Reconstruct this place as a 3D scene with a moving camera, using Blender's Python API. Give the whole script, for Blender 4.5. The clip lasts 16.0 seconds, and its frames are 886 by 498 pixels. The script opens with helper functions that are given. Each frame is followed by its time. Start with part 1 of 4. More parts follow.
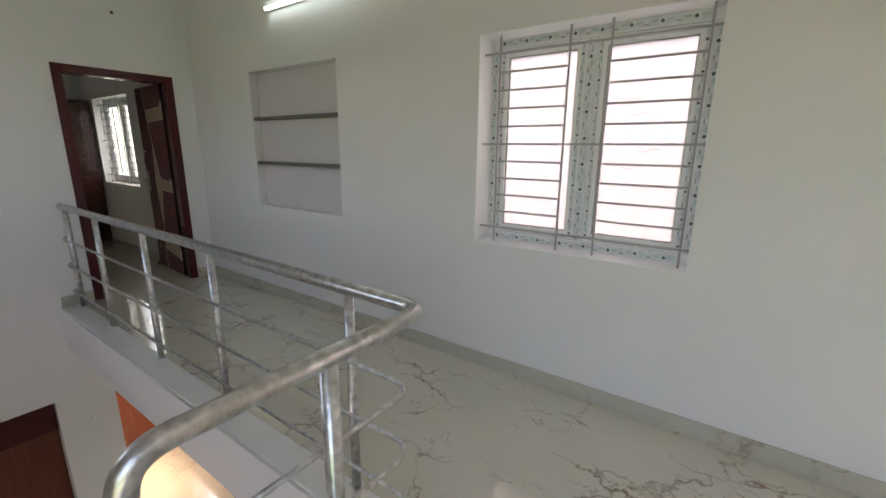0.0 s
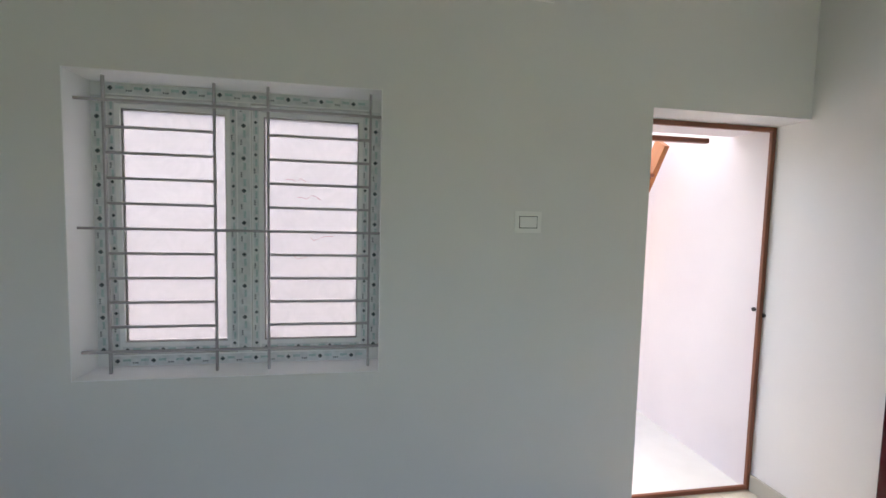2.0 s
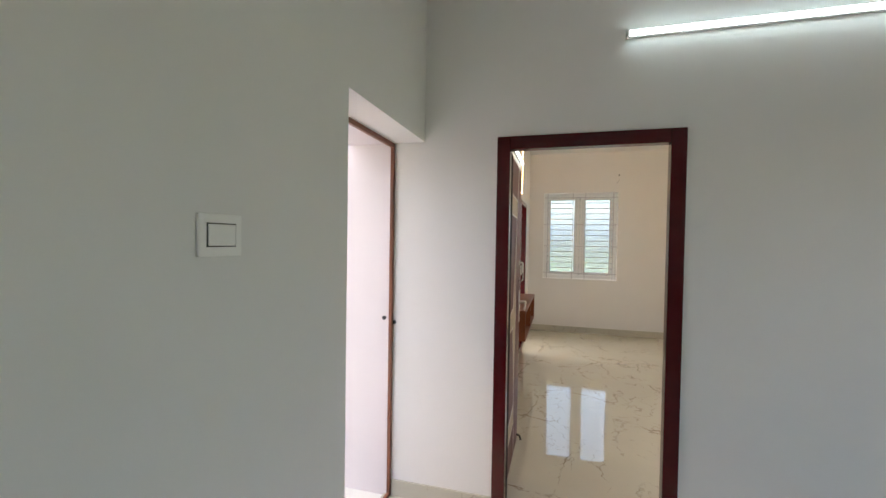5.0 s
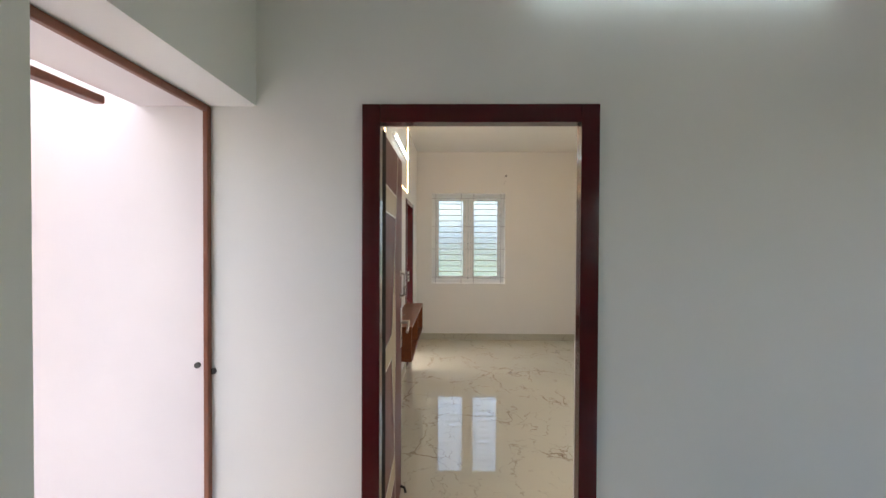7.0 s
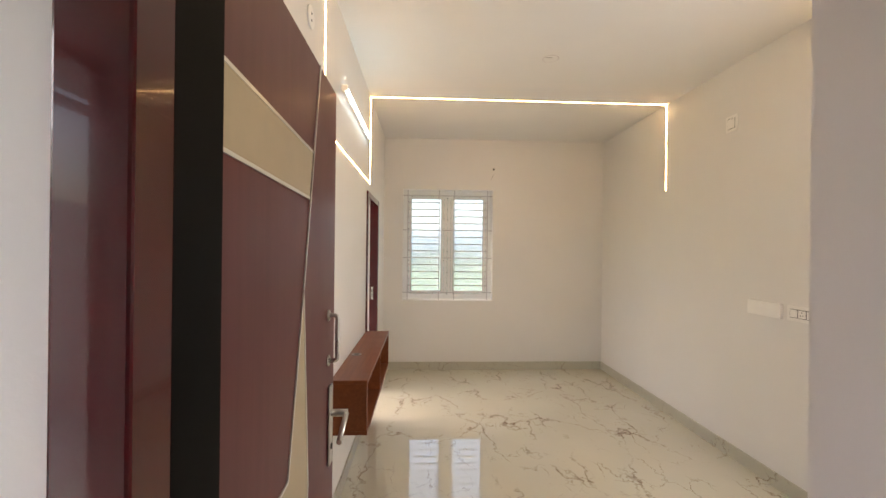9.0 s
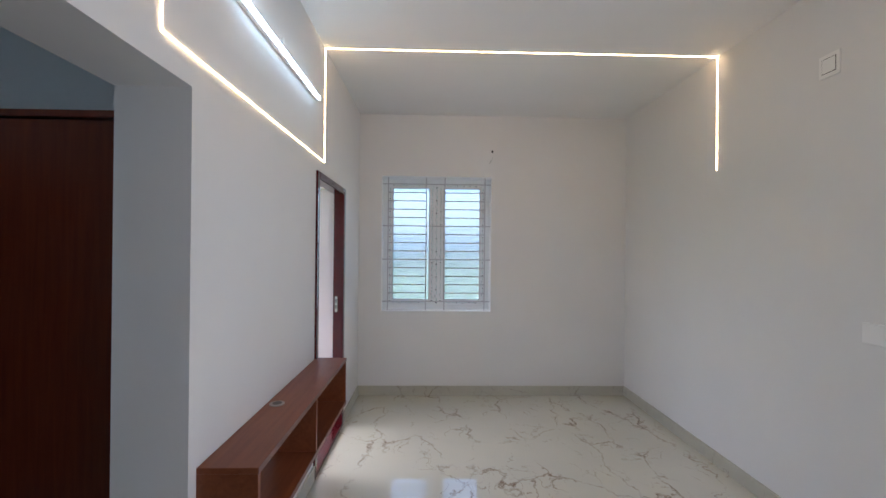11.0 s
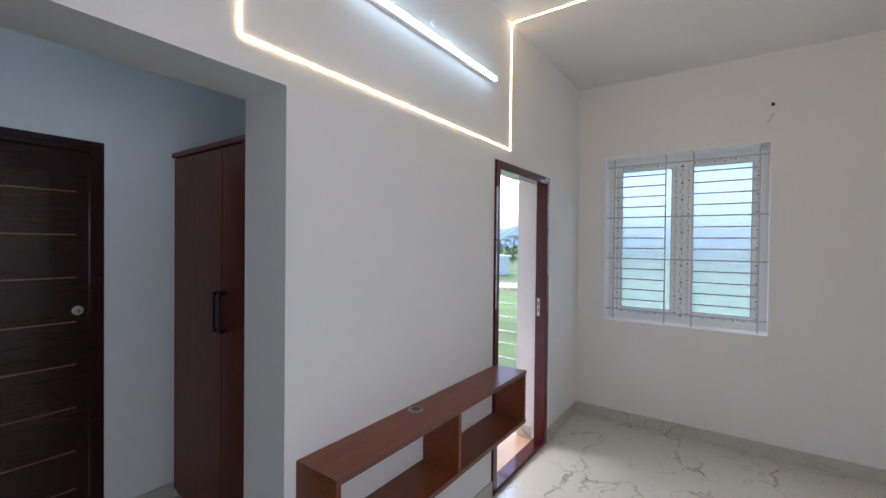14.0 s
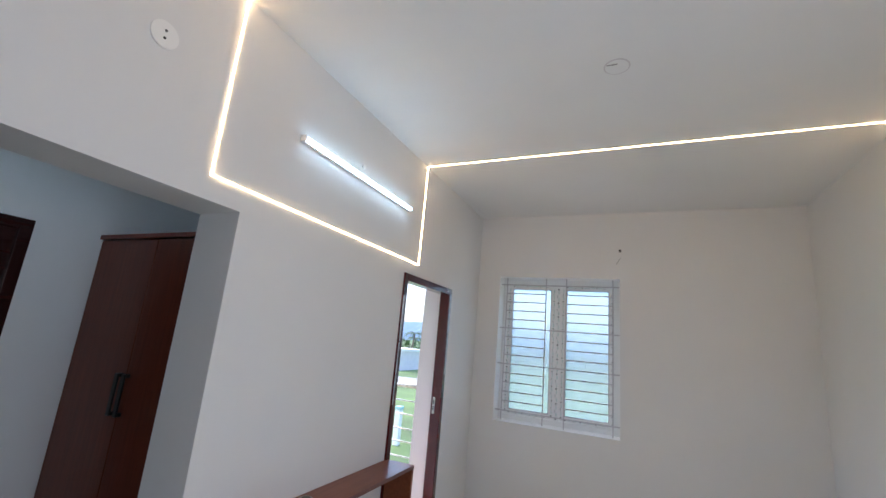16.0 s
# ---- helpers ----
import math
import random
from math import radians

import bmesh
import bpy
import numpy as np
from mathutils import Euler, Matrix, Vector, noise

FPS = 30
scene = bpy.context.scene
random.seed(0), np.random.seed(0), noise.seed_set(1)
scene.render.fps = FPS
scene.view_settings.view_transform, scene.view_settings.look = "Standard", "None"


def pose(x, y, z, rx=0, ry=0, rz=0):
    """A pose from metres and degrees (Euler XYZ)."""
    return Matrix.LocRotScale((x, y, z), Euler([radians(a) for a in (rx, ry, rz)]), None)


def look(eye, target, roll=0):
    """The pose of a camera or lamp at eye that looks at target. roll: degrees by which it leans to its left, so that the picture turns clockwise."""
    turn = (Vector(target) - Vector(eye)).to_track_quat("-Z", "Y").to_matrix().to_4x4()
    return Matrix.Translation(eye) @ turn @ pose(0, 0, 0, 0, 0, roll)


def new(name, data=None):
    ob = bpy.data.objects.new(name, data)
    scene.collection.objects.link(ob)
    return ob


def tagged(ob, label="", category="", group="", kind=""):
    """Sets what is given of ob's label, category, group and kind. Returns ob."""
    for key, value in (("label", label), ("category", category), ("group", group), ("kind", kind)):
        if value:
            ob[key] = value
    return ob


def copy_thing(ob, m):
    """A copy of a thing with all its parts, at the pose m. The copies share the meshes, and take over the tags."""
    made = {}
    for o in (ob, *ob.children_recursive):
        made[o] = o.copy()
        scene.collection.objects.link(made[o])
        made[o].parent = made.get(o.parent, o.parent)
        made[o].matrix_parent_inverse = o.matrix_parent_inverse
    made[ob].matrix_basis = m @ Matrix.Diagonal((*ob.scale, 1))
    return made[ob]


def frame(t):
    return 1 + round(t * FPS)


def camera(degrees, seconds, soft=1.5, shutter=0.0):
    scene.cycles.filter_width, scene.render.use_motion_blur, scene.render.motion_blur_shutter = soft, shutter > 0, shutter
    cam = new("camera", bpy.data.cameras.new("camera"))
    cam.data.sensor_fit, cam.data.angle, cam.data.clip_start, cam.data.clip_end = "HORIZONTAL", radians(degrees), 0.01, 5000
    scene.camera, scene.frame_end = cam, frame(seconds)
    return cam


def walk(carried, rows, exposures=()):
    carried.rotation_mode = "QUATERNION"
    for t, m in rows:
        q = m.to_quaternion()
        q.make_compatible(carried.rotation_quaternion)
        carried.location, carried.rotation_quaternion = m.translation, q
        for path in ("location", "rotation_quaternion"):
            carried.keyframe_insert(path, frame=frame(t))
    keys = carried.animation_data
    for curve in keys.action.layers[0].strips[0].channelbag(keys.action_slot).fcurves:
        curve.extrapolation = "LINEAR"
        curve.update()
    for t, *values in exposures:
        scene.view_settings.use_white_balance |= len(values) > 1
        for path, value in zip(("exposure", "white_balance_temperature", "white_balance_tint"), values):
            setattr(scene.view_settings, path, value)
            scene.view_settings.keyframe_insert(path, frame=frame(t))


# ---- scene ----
cam = camera(93.5, 16.0)
PATH = [
    (0, (2.297, -2.037, 1.451), (0.708, -3.158, 0.983), 0.6),
    (0.5, (2.279, -2.116, 1.494), (0.476, -2.912, 1.152), 0.9),
    (1, (2.229, -2.154, 1.517), (0.291, -2.588, 1.284), 0.9),
    (1.5, (2.086, -2.183, 1.532), (0.094, -2.229, 1.36), 1.1),
    (2, (1.85, -2.223, 1.547), (-0.118, -1.891, 1.412), 1.4),
    (2.5, (1.591, -2.314, 1.544), (-0.29, -1.644, 1.429), 1.6),
    (3, (1.348, -2.394, 1.547), (-0.39, -1.409, 1.452), 1.7),
    (3.5, (1.083, -2.369, 1.52), (-0.42, -1.052, 1.454), 1.8),
    (4, (0.901, -2.314, 1.527), (-0.292, -0.709, 1.48), 1.5),
    (4.5, (0.802, -2.309, 1.546), (-0.06, -0.505, 1.502), 1.3),
    (5, (0.78, -2.318, 1.547), (0.233, -0.395, 1.503), 0.9),
    (7.5, (0.78, -1.36, 1.573), (0.765, 0.64, 1.552), 0.3),
    (8, (0.802, -1.035, 1.571), (0.805, 0.965, 1.568), 0.4),
    (8.5, (0.812, -0.712, 1.6), (0.842, 1.287, 1.588), 0.6),
    (9, (0.758, -0.395, 1.584), (0.848, 1.603, 1.587), 0.6),
    (9.5, (0.786, -0.139, 1.584), (0.901, 1.857, 1.588), 0.7),
    (12, (1.12, 1.017, 1.576), (0.936, 3.009, 1.582), 0.0),
    (12.5, (1.115, 1.206, 1.586), (0.684, 3.159, 1.58), -0.6),
    (13, (1.156, 1.295, 1.612), (0.431, 3.159, 1.594), -0.7),
    (13.5, (1.323, 1.26, 1.593), (0.324, 2.992, 1.568), -0.2),
    (14, (1.471, 1.133, 1.584), (0.316, 2.767, 1.561), 0.6),
    (14.5, (1.592, 0.967, 1.573), (0.403, 2.575, 1.589), 1.4),
    (15, (1.704, 0.862, 1.594), (0.555, 2.493, 1.722), 2.4),
    (15.5, (1.785, 0.788, 1.617), (0.774, 2.492, 1.891), 3.7),
    (16, (1.755, 0.767, 1.648), (0.939, 2.543, 2.076), 5.1),
]
EXPOSURE = [(0.0, 3.0, 7900, 18), (2.5, 2.42, 7000, 13), (5.0, 2.52, 7300, 14), (7.5, 2.46, 7100, 13), (9.0, 2.74, 7700, 17), (9.6, 2.56, 6200, 15), (12.0, 2.27, 5650, 15), (16.0, 2.33, 5650, 14)]
walk(cam, [(t, look(eye, target, roll)) for t, eye, target, roll in PATH], EXPOSURE)

# ---- world and light ----
world = bpy.data.worlds.new("world")
scene.world = world
world.use_nodes = True
wn = world.node_tree.nodes
sky = wn.new("ShaderNodeTexSky")
sky.sky_type, sky.sun_disc = "NISHITA", False
sky.sun_elevation, sky.sun_rotation = radians(57), radians(-85)
sky.air_density, sky.dust_density = 1.0, 4.0
wn["Background"].inputs["Strength"].default_value = 0.12
world.node_tree.links.new(sky.outputs[0], wn["Background"].inputs["Color"])
sun = new("sun", bpy.data.lights.new("sun", "SUN"))
sun.data.energy, sun.data.angle, sun.data.color = 0.25, radians(60), (1.0, 0.95, 0.9)
sun.matrix_world = look((-14, 1.2, 21), (0, 0, 0))

# sky fill lamp in an assumed lower-room window opening, added to light the floor
lower_fill = new("lower_room_fill", bpy.data.lights.new("lower_room_fill", "AREA"))
lower_fill.data.shape, lower_fill.data.size, lower_fill.data.size_y, lower_fill.data.energy = "RECTANGLE", 1.2, 1.2, 3.2
lower_fill.data.color = (1.0, 0.98, 0.96)
lower_fill.matrix_world = look((-0.12, -8.15, -1.65), (0.7, -8.1, -3.0))

# sky fill lamp in the opening of an assumed unseen window, brightening the bedroom
side = new("side_fill", bpy.data.lights.new("side_fill", "AREA"))
side.data.shape, side.data.size, side.data.size_y, side.data.energy = "RECTANGLE", 1.1, 1.1, 3.9
side.data.color = (0.95, 0.97, 1.0)
side.matrix_world = look((3.2, 1.05, 1.5), (0, 1.35, 1.1))

TUBE, LED = 2.3, 4.8

# ---- materials ----
def material(name, color, rough=0.5, metal=0.0, vary=0.06, scale=6.0, bump=0.0, bump_scale=120.0, coat=0.0, spec=0.5):
    """A surface with two scales of variation in tone and roughness, and fine relief."""
    m = bpy.data.materials.new(name)
    m.use_nodes = True
    nt = m.node_tree
    b = nt.nodes["Principled BSDF"]
    b.inputs["Metallic"].default_value = metal
    b.inputs["Coat Weight"].default_value = coat
    b.inputs["Coat Roughness"].default_value = 0.03
    b.inputs["Specular IOR Level"].default_value = spec
    co = nt.nodes.new("ShaderNodeTexCoord")
    n1 = nt.nodes.new("ShaderNodeTexNoise")
    n1.inputs["Scale"].default_value, n1.inputs["Detail"].default_value = scale, 6
    n2 = nt.nodes.new("ShaderNodeTexNoise")
    n2.inputs["Scale"].default_value, n2.inputs["Detail"].default_value = bump_scale, 3
    nt.links.new(co.outputs["Object"], n1.inputs["Vector"])
    nt.links.new(co.outputs["Object"], n2.inputs["Vector"])
    r = nt.nodes.new("ShaderNodeValToRGB")
    r.color_ramp.elements[0].position, r.color_ramp.elements[1].position = 0.3, 0.7
    r.color_ramp.elements[0].color = (*[c * (1 - vary) for c in color], 1)
    r.color_ramp.elements[1].color = (*[min(1, c * (1 + vary)) for c in color], 1)
    nt.links.new(n1.outputs["Fac"], r.inputs["Fac"])
    nt.links.new(r.outputs[0], b.inputs["Base Color"])
    rr = nt.nodes.new("ShaderNodeMapRange")
    rr.inputs["To Min"].default_value, rr.inputs["To Max"].default_value = rough * 0.85, min(1, rough * 1.15)
    nt.links.new(n1.outputs["Fac"], rr.inputs["Value"])
    nt.links.new(rr.outputs[0], b.inputs["Roughness"])
    if bump:
        bp = nt.nodes.new("ShaderNodeBump")
        bp.inputs["Strength"].default_value, bp.inputs["Distance"].default_value = bump, 0.002
        nt.links.new(n2.outputs["Fac"], bp.inputs["Height"])
        nt.links.new(bp.outputs[0], b.inputs["Normal"])
    return m


def marble(name, base, vein, rough, cloud=0.04, coat=1.0):
    """Polished porcelain with a clouded ground and sparse thin broken veins."""
    m = material(name, base, rough, vary=cloud, scale=1.6, coat=coat, spec=0.7)
    nt = m.node_tree
    b = nt.nodes["Principled BSDF"]
    co = nt.nodes.new("ShaderNodeTexCoord")
    warp = nt.nodes.new("ShaderNodeTexNoise")
    warp.inputs["Scale"].default_value, warp.inputs["Detail"].default_value = 2.6, 6
    warp.inputs["Roughness"].default_value = 0.58
    nt.links.new(co.outputs["Object"], warp.inputs["Vector"])
    turn = nt.nodes.new("ShaderNodeMapping")
    turn.inputs["Rotation"].default_value = (0.4, 0.3, radians(35))
    turn.inputs["Scale"].default_value = (1.0, 0.5, 0.8)
    nt.links.new(co.outputs["Object"], turn.inputs["Vector"])
    mix = nt.nodes.new("ShaderNodeMix")
    mix.data_type = "VECTOR"
    mix.inputs["Factor"].default_value = 0.27
    nt.links.new(turn.outputs[0], mix.inputs[4])
    nt.links.new(warp.outputs["Color"], mix.inputs[5])
    gate = nt.nodes.new("ShaderNodeTexNoise")
    gate.inputs["Scale"].default_value, gate.inputs["Detail"].default_value = 2.2, 6
    gate.inputs["Roughness"].default_value = 0.7
    nt.links.new(co.outputs["Object"], gate.inputs["Vector"])
    layers = []
    for size, width, low, high in ((3.4, 0.022, 0.44, 0.62), (8.5, 0.03, 0.5, 0.68)):
        vo = nt.nodes.new("ShaderNodeTexVoronoi")
        vo.feature = "DISTANCE_TO_EDGE"
        vo.inputs["Scale"].default_value = size
        nt.links.new(mix.outputs[1], vo.inputs["Vector"])
        line = nt.nodes.new("ShaderNodeMapRange")
        line.inputs["From Max"].default_value = width
        line.inputs["To Min"].default_value, line.inputs["To Max"].default_value = 1, 0
        nt.links.new(vo.outputs["Distance"], line.inputs["Value"])
        g = nt.nodes.new("ShaderNodeMapRange")
        g.inputs["From Min"].default_value, g.inputs["From Max"].default_value = low, high
        nt.links.new(gate.outputs["Fac"], g.inputs["Value"])
        both = nt.nodes.new("ShaderNodeMath")
        both.operation = "MULTIPLY"
        nt.links.new(line.outputs[0], both.inputs[0])
        nt.links.new(g.outputs[0], both.inputs[1])
        layers.append(both)
    mul = nt.nodes.new("ShaderNodeMath")
    mul.operation = "MAXIMUM"
    nt.links.new(layers[0].outputs[0], mul.inputs[0])
    nt.links.new(layers[1].outputs[0], mul.inputs[1])
    old = b.inputs["Base Color"].links[0].from_socket
    mc = nt.nodes.new("ShaderNodeMix")
    mc.data_type = "RGBA"
    nt.links.new(mul.outputs[0], mc.inputs["Factor"])
    nt.links.new(old, mc.inputs[6])
    mc.inputs[7].default_value = (*vein, 1)
    nt.links.new(mc.outputs[2], b.inputs["Base Color"])
    return m


def wood(name, dark, light, rough=0.3, axis="z", coat=0.3):
    """Laminate with grain along one axis."""
    m = material(name, dark, rough, vary=0.1, coat=coat, spec=0.32)
    nt = m.node_tree
    b = nt.nodes["Principled BSDF"]
    co = nt.nodes.new("ShaderNodeTexCoord")
    mp = nt.nodes.new("ShaderNodeMapping")
    mp.inputs["Scale"].default_value = {"x": (1.2, 22, 22), "y": (22, 1.2, 22), "z": (22, 22, 1.2)}[axis]
    n = nt.nodes.new("ShaderNodeTexNoise")
    n.inputs["Scale"].default_value, n.inputs["Detail"].default_value = 2.2, 7
    n.inputs["Distortion"].default_value = 0.6
    nt.links.new(co.outputs["Object"], mp.inputs["Vector"])
    nt.links.new(mp.outputs[0], n.inputs["Vector"])
    r = nt.nodes.new("ShaderNodeValToRGB")
    r.color_ramp.elements[0].position, r.color_ramp.elements[1].position = 0.32, 0.72
    r.color_ramp.elements[0].color, r.color_ramp.elements[1].color = (*dark, 1), (*light, 1)
    nt.links.new(n.outputs["Fac"], r.inputs["Fac"])
    nt.links.new(r.outputs[0], b.inputs["Base Color"])
    return m


def glow(name, color, strength):
    m = bpy.data.materials.new(name)
    m.use_nodes = True
    b = m.node_tree.nodes["Principled BSDF"]
    b.inputs["Base Color"].default_value = (0.9, 0.9, 0.9, 1)
    b.inputs["Emission Color"].default_value = (*color, 1)
    b.inputs["Emission Strength"].default_value = strength
    return m


def film_glass(name, haze, tint=(1, 1, 1), scatter=0.8):
    """A pane under a wrinkled protective film: part clear, part scattering."""
    m = bpy.data.materials.new(name)
    m.use_nodes = True
    nt = m.node_tree
    nt.nodes.remove(nt.nodes["Principled BSDF"])
    out = nt.nodes["Material Output"]
    tr = nt.nodes.new("ShaderNodeBsdfTransparent")
    tl = nt.nodes.new("ShaderNodeBsdfTranslucent")
    gl = nt.nodes.new("ShaderNodeBsdfGlossy")
    gl.inputs["Roughness"].default_value = 0.12
    tl.inputs["Color"].default_value = (*[scatter * c for c in tint], 1)
    tr.inputs["Color"].default_value = (*[0.95 * c for c in tint], 1)
    co = nt.nodes.new("ShaderNodeTexCoord")
    n = nt.nodes.new("ShaderNodeTexNoise")
    n.inputs["Scale"].default_value, n.inputs["Detail"].default_value, n.inputs["Distortion"].default_value = 9, 4, 2.5
    nt.links.new(co.outputs["Object"], n.inputs["Vector"])
    bp = nt.nodes.new("ShaderNodeBump")
    bp.inputs["Strength"].default_value, bp.inputs["Distance"].default_value = 0.5, 0.01
    nt.links.new(n.outputs["Fac"], bp.inputs["Height"])
    nt.links.new(bp.outputs[0], gl.inputs["Normal"])
    rg = nt.nodes.new("ShaderNodeMapRange")
    rg.inputs["From Min"].default_value, rg.inputs["From Max"].default_value = 0.35, 0.65
    rg.inputs["To Min"].default_value, rg.inputs["To Max"].default_value = haze - 0.03, min(1, haze + 0.03)
    nt.links.new(n.outputs["Fac"], rg.inputs["Value"])
    a = nt.nodes.new("ShaderNodeMixShader")
    nt.links.new(rg.outputs[0], a.inputs[0])
    nt.links.new(tr.outputs[0], a.inputs[1])
    nt.links.new(tl.outputs[0], a.inputs[2])
    c = nt.nodes.new("ShaderNodeMixShader")
    c.inputs[0].default_value = 0.05
    nt.links.new(a.outputs[0], c.inputs[1])
    nt.links.new(gl.outputs[0], c.inputs[2])
    nt.links.new(c.outputs[0], out.inputs["Surface"])
    return m


def wrinkled_glass(name, tint):
    """Clear glass whose crinkled film blurs the view, with a little scatter."""
    m = bpy.data.materials.new(name)
    m.use_nodes = True
    nt = m.node_tree
    nt.nodes.remove(nt.nodes["Principled BSDF"])
    b = nt.nodes.new("ShaderNodeBsdfGlass")
    b.inputs["Color"].default_value = (*tint, 1)
    b.inputs["Roughness"].default_value = 0.2
    b.inputs["IOR"].default_value = 1.25
    tl = nt.nodes.new("ShaderNodeBsdfTranslucent")
    tl.inputs["Color"].default_value = (0.97, 0.97, 0.97, 1)
    co = nt.nodes.new("ShaderNodeTexCoord")
    n = nt.nodes.new("ShaderNodeTexNoise")
    n.inputs["Scale"].default_value, n.inputs["Detail"].default_value, n.inputs["Distortion"].default_value = 16, 5, 1.5
    nt.links.new(co.outputs["Object"], n.inputs["Vector"])
    bp = nt.nodes.new("ShaderNodeBump")
    bp.inputs["Strength"].default_value, bp.inputs["Distance"].default_value = 0.6, 0.01
    nt.links.new(n.outputs["Fac"], bp.inputs["Height"])
    nt.links.new(bp.outputs[0], b.inputs["Normal"])
    mx = nt.nodes.new("ShaderNodeMixShader")
    mx.inputs[0].default_value = 0.18
    nt.links.new(b.outputs[0], mx.inputs[1])
    nt.links.new(tl.outputs[0], mx.inputs[2])
    nt.links.new(mx.outputs[0], nt.nodes["Material Output"].inputs["Surface"])
    return m


PAINT = material("white_paint", (0.79, 0.78, 0.765), 0.62, vary=0.015, scale=2.0, bump=0.12, bump_scale=160)
CEIL = material("ceiling_paint", (0.84, 0.84, 0.83), 0.75, vary=0.015, scale=2.0, bump=0.08)
OUTPAINT = material("outdoor_paint", (0.75, 0.705, 0.72), 0.8, vary=0.04, scale=1.5, bump=0.2)
FLOOR = marble("marble_tile", (0.63, 0.605, 0.5), (0.2, 0.12, 0.07), 0.03)
SKIRT = marble("skirting_tile", (0.5, 0.48, 0.4), (0.22, 0.16, 0.1), 0.4, coat=0.05)
LANDING = material("landing_tile", (0.78, 0.81, 0.79), 0.35, vary=0.05, scale=3)
WINE = material("wine_paint", (0.062, 0.003, 0.005), 0.16, vary=0.15, scale=9, coat=0.35, spec=0.3)
WINELEAF = wood("wine_laminate", (0.088, 0.017, 0.021), (0.106, 0.023, 0.027), 0.4, "z", 0.04)
BEIGE = material("beige_laminate", (0.42, 0.33, 0.22), 0.4, vary=0.05, scale=14)
TEAK = wood("teak_laminate", (0.17, 0.046, 0.017), (0.225, 0.068, 0.026), 0.36, "y", 0.1)
WARD = wood("wardrobe_laminate", (0.125, 0.021, 0.0075), (0.17, 0.034, 0.0115), 0.3, "z", 0.05)
DARKWOOD = wood("dark_door_wood", (0.023, 0.005, 0.004), (0.03, 0.0068, 0.005), 0.24, "y", 0.3)
LINEWOOD = material("groove_copper", (0.16, 0.06, 0.045), 0.35)
BROWNMETAL = material("brown_enamel", (0.2, 0.062, 0.03), 0.35, vary=0.1)
ORANGEMETAL = material("orange_enamel", (0.42, 0.15, 0.045), 0.4, vary=0.1)
STEEL = material("stainless_steel", (0.6, 0.595, 0.585), 0.3, 1.0, vary=0.3, scale=30, bump=0.5, bump_scale=45)
CHROME = material("satin_nickel", (0.55, 0.53, 0.5), 0.28, 1.0, vary=0.05)
INLAY = material("silver_inlay", (0.7, 0.68, 0.64), 0.3, 0.6, vary=0.04)
UPVC = material("white_upvc", (0.88, 0.895, 0.895), 0.3, vary=0.02)
# whiter than the wall paint, to carry daylight on the window reveals
LINING = material("bright_reveal_white", (0.92, 0.93, 0.93), 0.4, vary=0.015, scale=3)
TAPE = material("protective_tape", (0.72, 0.75, 0.76), 0.35, vary=0.12, scale=25)
INK = material("tape_ink", (0.07, 0.1, 0.11), 0.5, vary=0.3, scale=40)
TEAL = material("tape_teal", (0.36, 0.55, 0.53), 0.5, vary=0.2, scale=40)
FILMSCRAP = material("film_scrap", (0.5, 0.55, 0.62), 0.15, vary=0.35, scale=35, bump=0.6, bump_scale=60)
ROD = material("grey_primer_rod", (0.42, 0.4, 0.42), 0.4, vary=0.1)
WHITEROD = material("white_rod", (0.55, 0.53, 0.55), 0.4, vary=0.08)
PLASTIC = material("white_plastic", (0.9, 0.89, 0.87), 0.3, vary=0.02)
BLACK = material("black_plastic", (0.015, 0.014, 0.014), 0.35)
# near-black for the dark of the door's hinge gap
GAPBLACK = material("hinge_gap_black", (0.003, 0.0025, 0.0025), 0.6, spec=0.06)
SHELF = material("shelf_slab", (0.16, 0.15, 0.14), 0.5, vary=0.15)
NICHEBACK = material("niche_grey", (0.66, 0.63, 0.635), 0.6, vary=0.02, scale=3, bump=0.1)
RECESS = material("recess_shadow_line", (0.09, 0.085, 0.08), 0.6)
COPING = material("white_coping_stone", (0.78, 0.78, 0.75), 0.08, vary=0.05, scale=5, coat=0.5)
GREYLINE = material("shadow_gap_grey", (0.3, 0.29, 0.28), 0.5)
TUBEGLOW = glow("tube_light", (0.66, 0.9, 1.0), TUBE)
PASSAGEGLOW = glow("passage_tube_light", (0.66, 0.9, 1.0), TUBE * 1.4)
LEDGLOW = glow("led_light", (1.0, 0.64, 0.28), LED)
FILM = film_glass("filmed_glass", 0.94, (0.95, 0.955, 1), 0.5)
FILM2 = wrinkled_glass("thin_filmed_glass", (0.76, 0.84, 0.88))
LOWFLOOR = marble("lower_floor_tile", (0.62, 0.5, 0.37), (0.4, 0.3, 0.2), 0.12)
LOWWOOD = wood("lower_door_wood", (0.1, 0.022, 0.009), (0.16, 0.038, 0.016), 0.4, "z")
BALTILE = material("balcony_tile", (0.5, 0.33, 0.2), 0.3, vary=0.1, scale=5)
GRASS = material("grass", (0.1, 0.16, 0.045), 0.9, vary=0.4, scale=0.25, bump=0.6, bump_scale=6)
ROADM = material("grey_road", (0.3, 0.29, 0.3), 0.85, vary=0.1, scale=0.5)
LEAF = material("leaf", (0.08, 0.13, 0.05), 0.6, vary=0.5, scale=0.6)
BARK = material("bark", (0.16, 0.12, 0.09), 0.9, vary=0.3)
HILL = material("far_hill", (0.12, 0.19, 0.26), 0.95, vary=0.15, scale=0.01)

